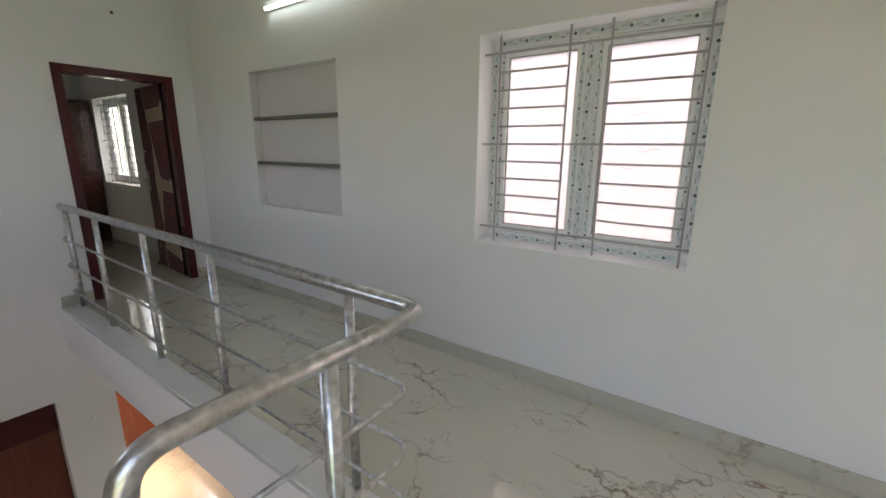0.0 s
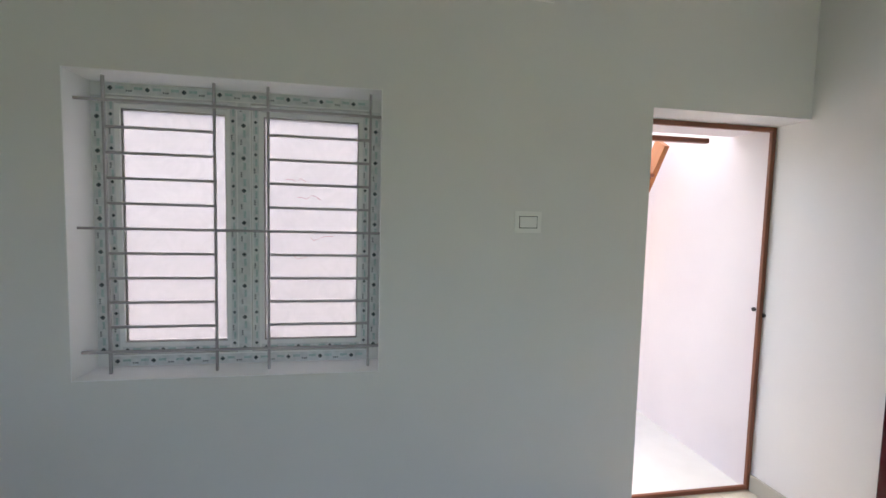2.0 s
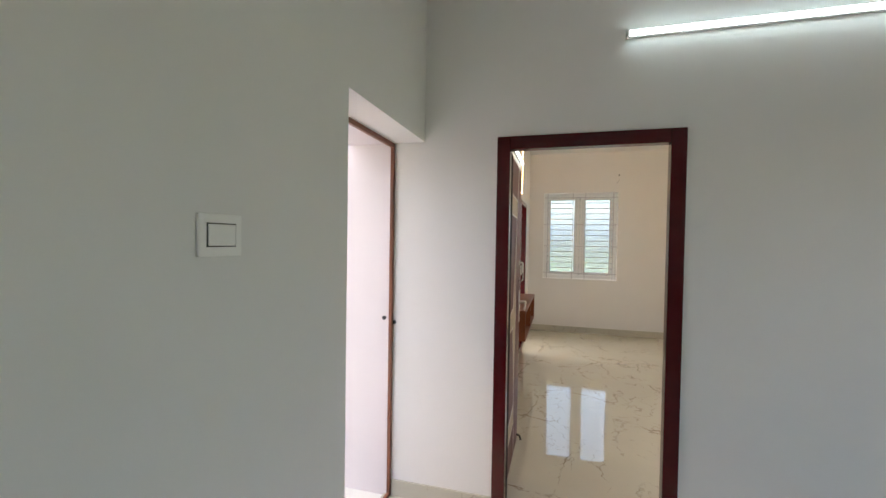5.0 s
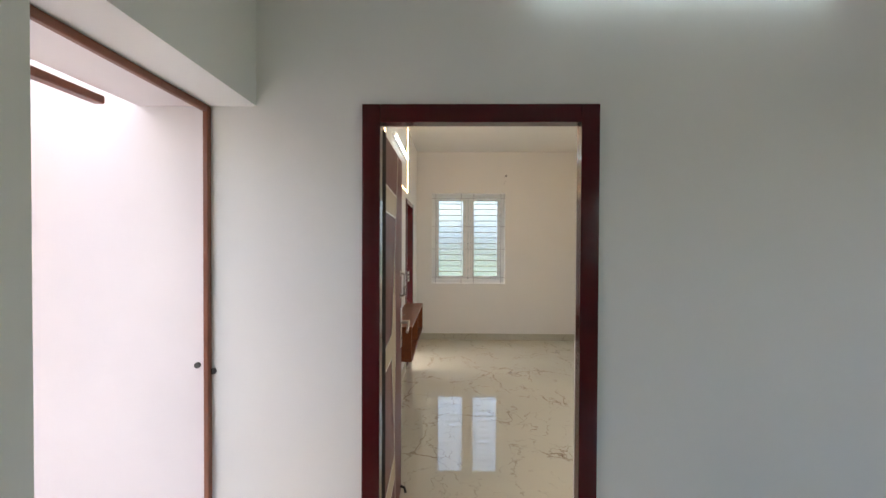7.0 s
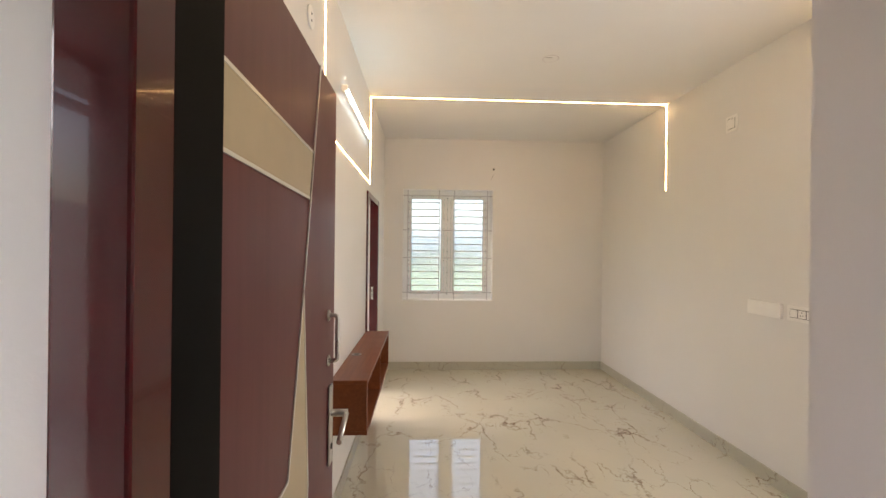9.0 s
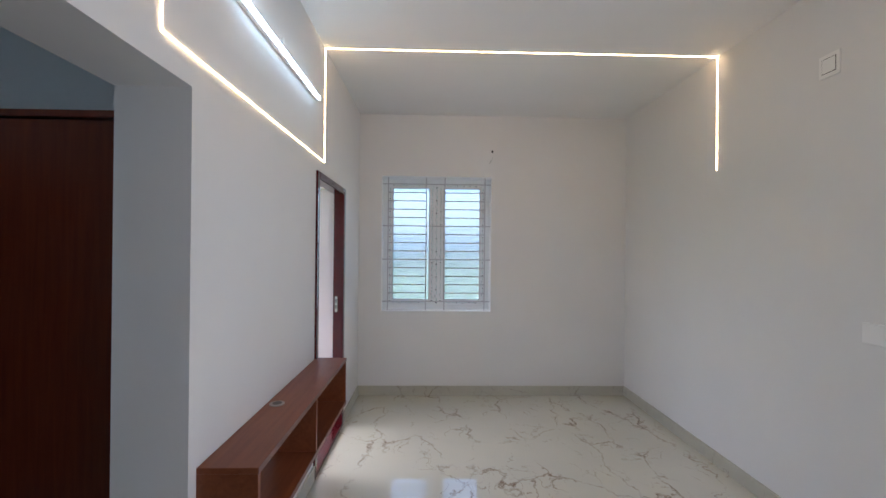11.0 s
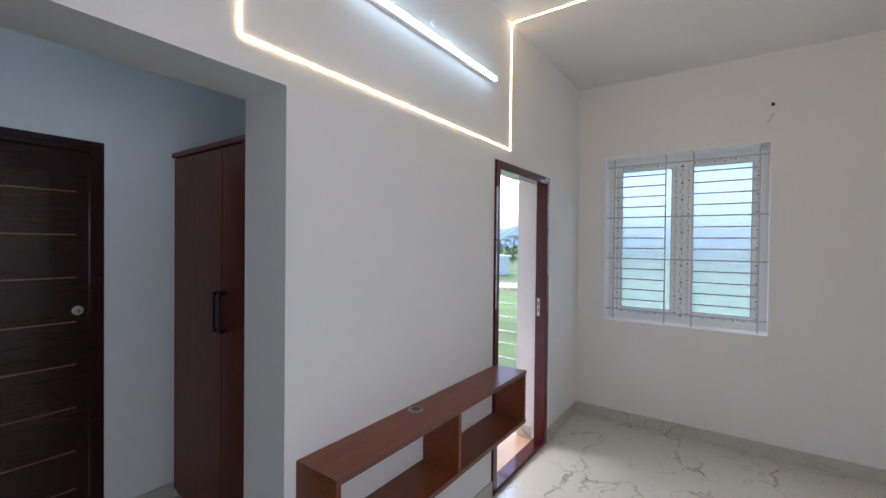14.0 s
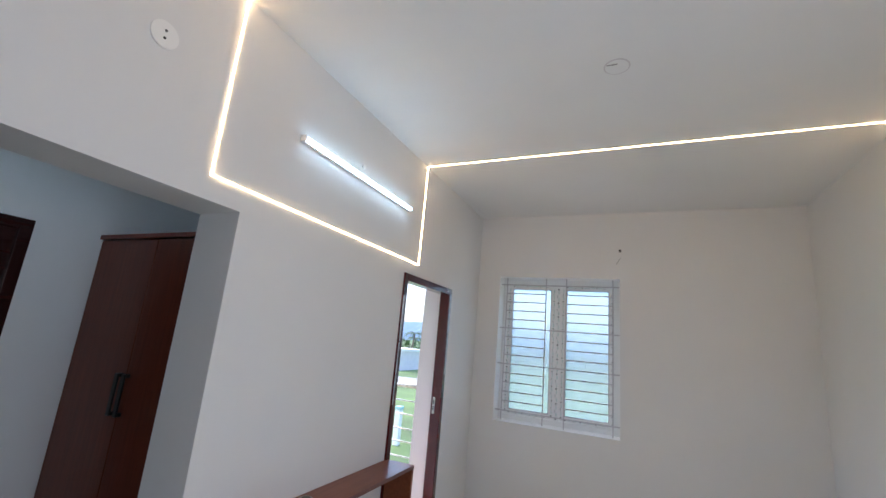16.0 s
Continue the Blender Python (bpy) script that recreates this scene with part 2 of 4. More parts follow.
# ---- mesh helpers ----
def box(bm, x0, x1, y0, y1, z0, z1):
    v = [bm.verts.new((x, y, z)) for x in (x0, x1) for y in (y0, y1) for z in (z0, z1)]
    for f in ((0, 1, 3, 2), (4, 6, 7, 5), (0, 4, 5, 1), (2, 3, 7, 6), (0, 2, 6, 4), (1, 5, 7, 3)):
        bm.faces.new([v[i] for i in f])
    return v


def bev(bm, w=0.003, seg=1):
    bmesh.ops.bevel(bm, geom=bm.edges[:], offset=w, segments=seg, affect="EDGES", profile=0.5)
    return bm


def boxes(*dims, bevel=0.0):
    bm = bmesh.new()
    for d in dims:
        box(bm, *d)
    return bev(bm, bevel) if bevel else bm


def tube(bm, pts, r, sides=12):
    """A round bar along a line of points, capped."""
    pts = [Vector(p) for p in pts]
    rings, up = [], None
    for i, p in enumerate(pts):
        d = ((pts[min(i + 1, len(pts) - 1)] - p).normalized() + (p - pts[max(i - 1, 0)]).normalized()).normalized()
        if up is None:
            up = d.orthogonal().normalized()
        up = (up - d * up.dot(d)).normalized()
        side = d.cross(up)
        rings.append([bm.verts.new(p + r * (math.cos(a) * up + math.sin(a) * side)) for a in [2 * math.pi * k / sides for k in range(sides)]])
    for a, b in zip(rings, rings[1:]):
        for k in range(sides):
            f = bm.faces.new((a[k], a[(k + 1) % sides], b[(k + 1) % sides], b[k]))
            f.smooth = True
    bm.faces.new(rings[0][::-1])
    bm.faces.new(rings[-1])
    return bm


def disc(bm, centre, axis, r, depth, sides=20):
    c, a = Vector(centre), Vector(axis).normalized()
    return tube(bm, [c, c + a * depth], r, sides)


def arc(a, b, c, r, n=6):
    """Points of a rounded bend at b between a and c."""
    a, b, c = Vector(a), Vector(b), Vector(c)
    p, q = b + (a - b).normalized() * r, b + (c - b).normalized() * r
    return [(1 - t) ** 2 * p + 2 * t * (1 - t) * b + t * t * q for t in [k / n for k in range(n + 1)]]


def mesh_of(name, bm, mat):
    bmesh.ops.recalc_face_normals(bm, faces=bm.faces[:])
    me = bpy.data.meshes.new(name)
    bm.to_mesh(me)
    bm.free()
    me.materials.append(mat)
    return me


def part(name, bm, mat, parent, label=""):
    ob = new(name, mesh_of(name, bm, mat))
    ob.parent = parent
    if parent is not None and parent.type == "EMPTY" and parent.parent is None:
        ob.matrix_parent_inverse = Matrix.Translation(parent.location).inverted()
    return tagged(ob, label)


def thing(name, at, label, category, group=""):
    ob = new(name)
    ob.location = at
    ob.empty_display_size = 0.1
    return tagged(ob, label, category, group)


def single(name, bm, mat, label, category, group=""):
    return tagged(new(name, mesh_of(name, bm, mat)), label, category, group)


def structure(name, bm, mat, label, category="wall"):
    return tagged(new(name, mesh_of(name, bm, mat)), label, category, kind="structure")


def walled(x0, x1, y0, y1, z0, z1, axis="x", holes=()):
    """A wall block with openings (u0, u1, z0, z1) through it; u runs along y for axis x, along x for axis y."""
    bm = bmesh.new()
    a, b = (y0, y1) if axis == "x" else (x0, x1)
    cuts = sorted({a, b, *[u for h in holes for u in h[:2] if a < u < b]})
    for u, v in zip(cuts, cuts[1:]):
        m = (u + v) / 2
        gaps = sorted((h[2], h[3]) for h in holes if h[0] < m < h[1])
        low = z0
        for g0, g1 in [*gaps, (z1, z1)]:
            if g0 > low + 1e-4:
                box(bm, *((x0, x1, u, v) if axis == "x" else (u, v, y0, y1)), low, g0)
            low = max(low, g1)
    return bm

# ---- large structure ----
H = 3.05
structure("wall_west", walled(-0.23, 0, -10.6, 0, -0.15, H, "x", [(-3.408, -2.19, 0.865, 2.102), (-0.901, 0, -0.05, 2.115), (-10.05, -8.75, 0.9, 2.11), (-5.855, -4.672, 0.9, 2.11)]), PAINT, "matt white painted plaster wall with a window and doorway")
# back panel in a grey slightly darker than the wall
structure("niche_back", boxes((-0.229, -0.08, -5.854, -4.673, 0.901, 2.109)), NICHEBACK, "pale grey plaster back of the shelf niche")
structure("wall_landing", boxes((-2.6, -0.19, 0, 0.235, -0.15, H)), OUTPAINT, "pinkish white outdoor stair wall")
structure("wall_divider", walled(-0.19, 3.3, 0, 0.235, -0.15, H, "y", [(0.427, 1.365, -0.05, 2.12)]), PAINT, "white painted wall between hall and bedroom")
structure("wall_south", walled(0, 3.3, -7.17, -6.94, -0.88, H, "y", [(0.193, 1.14, -0.05, 2.13)]), PAINT, "white painted wall with a wine red door frame")
# both openings are out of view, cut to let daylight onto the west wall
structure("wall_east", walled(3.3, 3.5, -10.6, 0.235, -0.4, H, "x", [(-6.2, -4.6, 1.2, 2.4), (-2.5, -0.7, 0, 2.2)]), PAINT, "white painted hall wall with two unseen openings added for daylight")
# unseen gap added so daylight reaches the stair void from below
structure("wall_lower_east", walled(3.3, 3.5, -12, 0.2, -3.1, -0.4, "x", [(-5.2, -2.6, -3.1, -1.0)]), PAINT, "white lower storey wall with an unseen opening added for daylight")
structure("ceiling", boxes((-0.23, 3.3, -10.6, 0, H, H + 0.15)), CEIL, "white painted hall ceiling", "ceiling")
structure("floor", boxes((0, 1.38, -6.94, -2.96, -0.02, 0), (0, 3.3, -2.96, 0, -0.02, 0), (-0.23, 0, -0.901, 0, -0.02, 0), (0.427, 1.365, 0, 0.235, -0.02, 0)), FLOOR, "polished cream marble tile floor with brown veins", "floor")
structure("floor_slab", boxes((0, 1.4, -6.94, -2.94, -0.4, -0.021), (0, 3.3, -2.94, 0, -0.4, -0.021)), PAINT, "white painted slab edge round the stair void", "floor")
structure("wall_room_south", boxes((0, 3.3, -10.6, -10.4, 0, H)), PAINT, "white painted rear wall of the far room")
structure("floor_room_south", boxes((0, 3.3, -10.4, -7.17, -0.4, 0), (0.193, 1.14, -7.17, -6.94, -0.01, 0.0005)), FLOOR, "polished cream marble floor of the far room", "floor")
# lower storey
structure("floor_lower", boxes((-0.3, 3.3, -12.0, 0, -3.25, -3.1)), LOWFLOOR, "beige stone tile floor of the lower storey", "floor")
# opening assumed here only to hold the lower room's fill lamp
structure("wall_lower_west", walled(-0.3, -0.1, -12.0, 0, -3.1, -0.4, "x", [(-8.85, -7.45, -2.35, -0.95)]), PAINT, "white lower storey wall with an assumed window opening")
structure("wall_lower_south", boxes((1.12, 1.57, -7.17, -6.94, -3.1, -0.88), (-0.1, 1.12, -7.17, -6.94, -0.96, -0.4)), PAINT, "white plaster pier between lower doorways")
structure("wall_lower_end", boxes((-0.1, 3.3, -12.0, -11.8, -3.1, -0.4)), PAINT, "white end wall of the lower storey")
structure("wall_lower_north", boxes((-0.1, 3.3, 0, 0.2, -3.1, -0.4)), PAINT, "white lower storey wall below the bedroom")
# bedroom
structure("wall_tv", walled(-0.025, 0.228, 0.235, 5.125, -0.02, H, "x", [(0.6, 1.973, -0.05, 2.111), (3.441, 4.346, -0.05, 2.118)]), PAINT, "matt white bedroom wall with balcony doorway and opening")
structure("wall_north", walled(-0.013, 3.4, 5.125, 5.365, -0.3, H + 0.2, "y", [(0.472, 1.669, 0.91, 2.382)]), PAINT, "white bedroom wall with a grilled window")
structure("wall_bedroom_east", walled(3.156, 3.4, 0.235, 5.125, -0.02, H, "x", [(0.45, 1.65, 0.9, 2.1)]), PAINT, "matt white bedroom wall with switch plates")
structure("ceiling_bedroom", boxes((-0.013, 3.4, 0.235, 5.125, H, H + 0.15), (-1.6, -0.013, 0.235, 3.13, H, H + 0.15)), CEIL, "white painted bedroom ceiling", "ceiling")
structure("floor_bedroom", boxes((0.228, 3.156, 0.235, 5.125, -0.02, 0), (-1.36, 0.228, 0.235, 2.9, -0.02, 0)), FLOOR, "polished cream marble bedroom floor with brown veins", "floor")
# dressing passage
structure("wall_passage_west", walled(-1.6, -1.36, 0.235, 2.9, -0.02, H, "x", [(1.02, 1.925, 0, 2.115)]), PAINT, "white dressing passage wall with a dark door")
structure("wall_passage_north", boxes((-1.6, -0.013, 2.9, 3.13, -0.3, H)), PAINT, "white wall behind the wardrobe")
structure("niche_surround", boxes((-0.25, -0.231, -5.95, -4.57, 2.2, 2.3)), PAINT, "white plaster strip behind the niche")
# slab out of view, added so light bounced indoors isn't tinted by grass
structure("forecourt", boxes((3.5, 12, -14, 8, -3.5, -3.2)), LOWFLOOR, "unseen pale slab added to keep bounced daylight neutral", "pavement")
# outside landing, walls and balcony
structure("landing_floor", boxes((-2.6, -0.23, -6.0, 0, -0.15, -0.012)), LANDING, "pale tiled outdoor landing floor", "floor")
# added wall; its height sets how much sky light reaches the landing
structure("landing_wall", boxes((-2.8, -2.6, -6.0, 0.235, -3.3, 2.0)), OUTPAINT, "pale wall added outside to whiten the filmed window")
structure("balcony_floor", boxes((-1.6, -0.013, 3.13, 5.45, -0.3, -0.02), (-0.013, 0.15, 3.441, 4.346, -0.03, -0.004)), BALTILE, "tan tiled balcony floor", "floor")
# plate darker than the wall, so its mauve also holds the reveal's shade
structure("balcony_reveal", boxes((-0.03, 0.149, 4.341, 4.3455, 0, 2.1)), OUTPAINT, "mauve outdoor-paint plate, also standing for shade on the balcony doorway reveal", "reveal")
# soffit added to keep sky light off the balcony and its doorway
structure("balcony_ceiling", boxes((-1.75, -0.013, 3.13, 5.5, 2.62, 2.75)), CEIL, "white balcony soffit added to cut sky light", "ceiling")

structure("void_coping", boxes((1.235, 1.392, -6.94, -2.96, -0.012, 0.004), (1.235, 3.3, -2.96, -2.83, -0.012, 0.004), bevel=0.003), COPING, "polished white stone coping along the stair void", "coping")

def skirting(*runs):
    structure("baseboard", boxes(*runs, bevel=0.002), SKIRT, "grey marble tile skirting", "baseboard")


skirting((0, 0.012, -6.94, -0.901, 0, 0.1))
skirting((0, 0.193, -6.94, -6.928, 0, 0.1))
skirting((1.14, 1.38, -6.94, -6.928, 0, 0.1))
skirting((-0.18, 0.427, -0.012, 0, 0, 0.1))
skirting((1.365, 3.3, -0.012, 0, 0, 0.1))
skirting((0.228, 0.24, 1.973, 3.441, 0, 0.1))
skirting((0.228, 0.24, 4.346, 5.125, 0, 0.1))
skirting((0.24, 3.144, 5.113, 5.125, 0, 0.1))
skirting((3.144, 3.156, 0.235, 5.125, 0, 0.1))
skirting((-1.36, -1.348, 1.925, 2.27, 0, 0.1))
skirting((-0.013, 0.1, 4.334, 4.346, 0, 0.09))


# ---- doors ----
def prism(bm, pts, x0, x1):
    """A flat slab with the outline pts (y, z) between two x."""
    a = [bm.verts.new((x0, y, z)) for y, z in pts]
    b = [bm.verts.new((x1, y, z)) for y, z in pts]
    bm.faces.new(a)
    bm.faces.new(b[::-1])
    for i in range(len(pts)):
        j = (i + 1) % len(pts)
        bm.faces.new((a[i], a[j], b[j], b[i]))
    return bm


def stripe(bm, p, q, x0, x1, w=0.0035):
    d = (Vector(q) - Vector(p)).normalized()
    n = Vector((-d.y, d.x)) * w
    return prism(bm, [Vector(p) + n, Vector(q) + n, Vector(q) - n, Vector(p) - n], x0, x1)


def door_frame(name, u0, u1, z1, d0, d1, axis, mat, w=0.072, sill=0.0):
    """A rebated frame of two jambs and a head; d runs across the wall."""
    def b(a0, a1, e0, e1, c0, c1):
        return (a0, a1, e0, e1, c0, c1) if axis == "y" else (e0, e1, a0, a1, c0, c1)
    fr = tagged(new(name), "glossy %s door frame" % mat.name.replace("_", " "), "door frame", kind="structure")
    dims = {"jamb": [(u0, u0 + w, 0, z1)], "jamb.001": [(u1 - w, u1, 0, z1)], "head": [(u0 + w, u1 - w, z1 - w, z1)]}
    if sill:
        dims["threshold"] = [(u0 + w, u1 - w, 0, sill)]
    for k, v in dims.items():
        bm = bmesh.new()
        for a0, a1, c0, c1 in v:
            box(bm, *b(a0, a1, d0, d1, c0, c1))
        bev(bm, 0.004, 2)
        part(k.split(".")[0], bm, mat, fr)
    return fr


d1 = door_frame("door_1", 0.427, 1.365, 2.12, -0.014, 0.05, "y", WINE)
# solid black block fills the hinge gap and stands for its shade
part("rebate", boxes((0.436, 0.497, 0.051, 0.156, 0.01, 2.046)), GAPBLACK, d1, "black block standing for the shade in the hinge gap")
structure("door_reveal", boxes((1.335, 1.364, 0.051, 0.2, 0, 2.085), (0.43, 1.364, 0.051, 0.2, 2.086, 2.119)), PAINT, "white plastered reveal inside the bedroom doorway", "reveal")
door_frame("door_2", 0.193, 1.14, 2.13, -7.05, -6.926, "y", WINE)
d3 = door_frame("door_3", 3.441, 4.346, 2.118, 0.15, 0.242, "x", WINE, 0.055, 0.03)
for y0, y1, z0, z1 in ((4.312, 4.345, 1.72, 2.1), (4.318, 4.345, 1.36, 1.71), (3.443, 3.462, 1.62, 1.95), (3.443, 3.458, 1.18, 1.61), (4.25, 4.345, 2.085, 2.112)):
    part("film_scrap", boxes((0.2422, 0.2436, y0, y1, z0, z1)), FILMSCRAP, d3, "torn bluish protective film")
door_frame("door_4", -0.901, -0.001, 2.113, -0.203, -0.182, "x", BROWNMETAL, 0.027, 0.025)
door_frame("door_5", 1.02, 1.925, 2.115, -1.42, -1.355, "x", DARKWOOD, 0.06)


def patterned_leaf(name, label):
    """A panelled leaf in the plane x, free edge at y 0.95."""
    leaf = thing(name, (0.457, 0.17, 0), label, "door")
    part("panel", boxes((0.437, 0.474, 0.165, 0.945, 0.012, 2.075), bevel=0.002), WINELEAF, leaf)
    part("hinge_edge", boxes((0.437, 0.474, 0.16, 0.1648, 0.012, 2.075)), GAPBLACK, leaf, "black hinge edge")
    X0, X1, X2 = 0.4735, 0.4755, 0.477
    for pts in ([(0.168, 1.85), (0.668, 1.826), (0.642, 1.707), (0.168, 1.722)],
                [(0.168, 1.055), (0.5, 1.09), (0.5, 0.967), (0.168, 0.955)],
                [(0.168, 0.325), (0.632, 0.39), (0.648, 0.266), (0.168, 0.205)],
                [(0.6, 1.48), (0.652, 1.0), (0.602, 0.55), (0.5, 0.967), (0.5, 1.09)]):
        part("beige_panel", prism(bmesh.new(), pts, X0, X1), BEIGE, leaf, "beige laminate panel")
    for p, q in (((0.738, 2.074), (0.6, 1.48)), ((0.6, 1.48), (0.5, 1.09)), ((0.5, 0.967), (0.602, 0.55)), ((0.6, 1.48), (0.652, 1.0)),
                 ((0.652, 1.0), (0.602, 0.55)), ((0.602, 0.55), (0.67, 0.013)), ((0.168, 1.85), (0.668, 1.826)), ((0.168, 1.722), (0.642, 1.707)),
                 ((0.168, 1.055), (0.5, 1.09)), ((0.168, 0.955), (0.5, 0.967)), ((0.168, 0.325), (0.632, 0.39)), ((0.168, 0.205), (0.648, 0.266))):
        part("inlay", stripe(bmesh.new(), p, q, X0, X2), INLAY, leaf, "silver inlay strip")
    lock = part("lock_plate", boxes((0.474, 0.482, 0.865, 0.905, 0.93, 1.17), bevel=0.003), CHROME, leaf, "satin nickel lock plate")
    bm = tube(bmesh.new(), [(0.48, 0.885, 1.085), (0.53, 0.885, 1.085)], 0.011)
    tube(bm, arc((0.52, 0.885, 1.085), (0.527, 0.885, 1.085), (0.527, 0.79, 1.05), 0.006) + [(0.527, 0.775, 1.045)], 0.008)
    part("lever", bm, CHROME, leaf, "satin nickel lever")
    part("key_hole", disc(bmesh.new(), (0.482, 0.885, 0.985), (1, 0, 0), 0.009, 0.003), BLACK, leaf)
    bm = tube(bmesh.new(), [(0.474, 0.86, 1.25)] + arc((0.474, 0.86, 1.25), (0.502, 0.86, 1.25), (0.502, 0.86, 1.4), 0.012) + arc((0.502, 0.86, 1.25), (0.502, 0.86, 1.385), (0.474, 0.86, 1.385), 0.012) + [(0.474, 0.86, 1.385)], 0.0065)
    disc(bm, (0.473, 0.86, 1.25), (1, 0, 0), 0.016, 0.006)
    disc(bm, (0.473, 0.86, 1.385), (1, 0, 0), 0.016, 0.006)
    part("pull_handle", bm, CHROME, leaf, "chrome pull handle")
    bm = tube(bmesh.new(), [(0.474, 0.9, 0.06), (0.5, 0.9, 0.05), (0.508, 0.9, 0.02)], 0.008)
    part("door_stop", bm, BLACK, leaf, "black door stop")
    for z in (0.25, 1.05, 1.85):
        part("hinge", disc(bmesh.new(), (0.486, 0.155, z - 0.05), (0, 0, 1), 0.008, 0.1), CHROME, leaf, "steel hinge")
    return leaf


patterned_leaf("bedroom_door", "open wine-brown laminate door with beige panels and silver inlay")
far_leaf = patterned_leaf("far_room_door", "open wine-brown laminate door of the far room")
far_leaf.matrix_basis = pose(0.262, -7.06, 0, 0, 0, 180 - 4)
far_leaf.scale = (-1, 1, 1)

bath = thing("bathroom_door", (-1.4, 1.48, 0), "closed dark brown wooden door with thin copper grooves", "door")
part("panel", boxes((-1.41, -1.375, 1.08, 1.88, 0.01, 2.055), bevel=0.002), DARKWOOD, bath)
for z in (1.84, 1.614, 1.389, 1.155, 0.93, 0.701, 0.471, 0.268):
    part("groove", boxes((-1.3755, -1.3735, 1.1, 1.81, z - 0.004, z + 0.004)), LINEWOOD, bath, "copper brown groove line")
bm = disc(bmesh.new(), (-1.375, 1.815, 1.214), (1, 0, 0), 0.024, 0.008)
disc(bm, (-1.368, 1.815, 1.214), (1, 0, 0), 0.014, 0.02)
part("lock_knob", bm, CHROME, bath, "round chrome lock")
part("key_slot", boxes((-1.348, -1.3465, 1.812, 1.818, 1.205, 1.223)), BLACK, bath)

strike = thing("strike_plate", (0.2, 4.286, 1.09), "chrome lock keeper on the red balcony door jamb", "lock")
part("plate", boxes((0.168, 0.19, 4.286, 4.291, 1.02, 1.16), bevel=0.002), CHROME, strike)
part("bolt_hole", boxes((0.174, 0.184, 4.284, 4.286, 1.05, 1.085)), BLACK, strike)
part("bolt_hole", boxes((0.174, 0.184, 4.284, 4.286, 1.1, 1.135)), BLACK, strike)
for x, z in ((-0.24, 1.072), (-0.176, 1.049)):
    single("bolt_socket", disc(bmesh.new(), (x, 0.003, z), (0, -1, 0), 0.012, 0.012), BLACK, "small dark bolt hole in the wall by the stair door", "bolt", "bolt sockets")


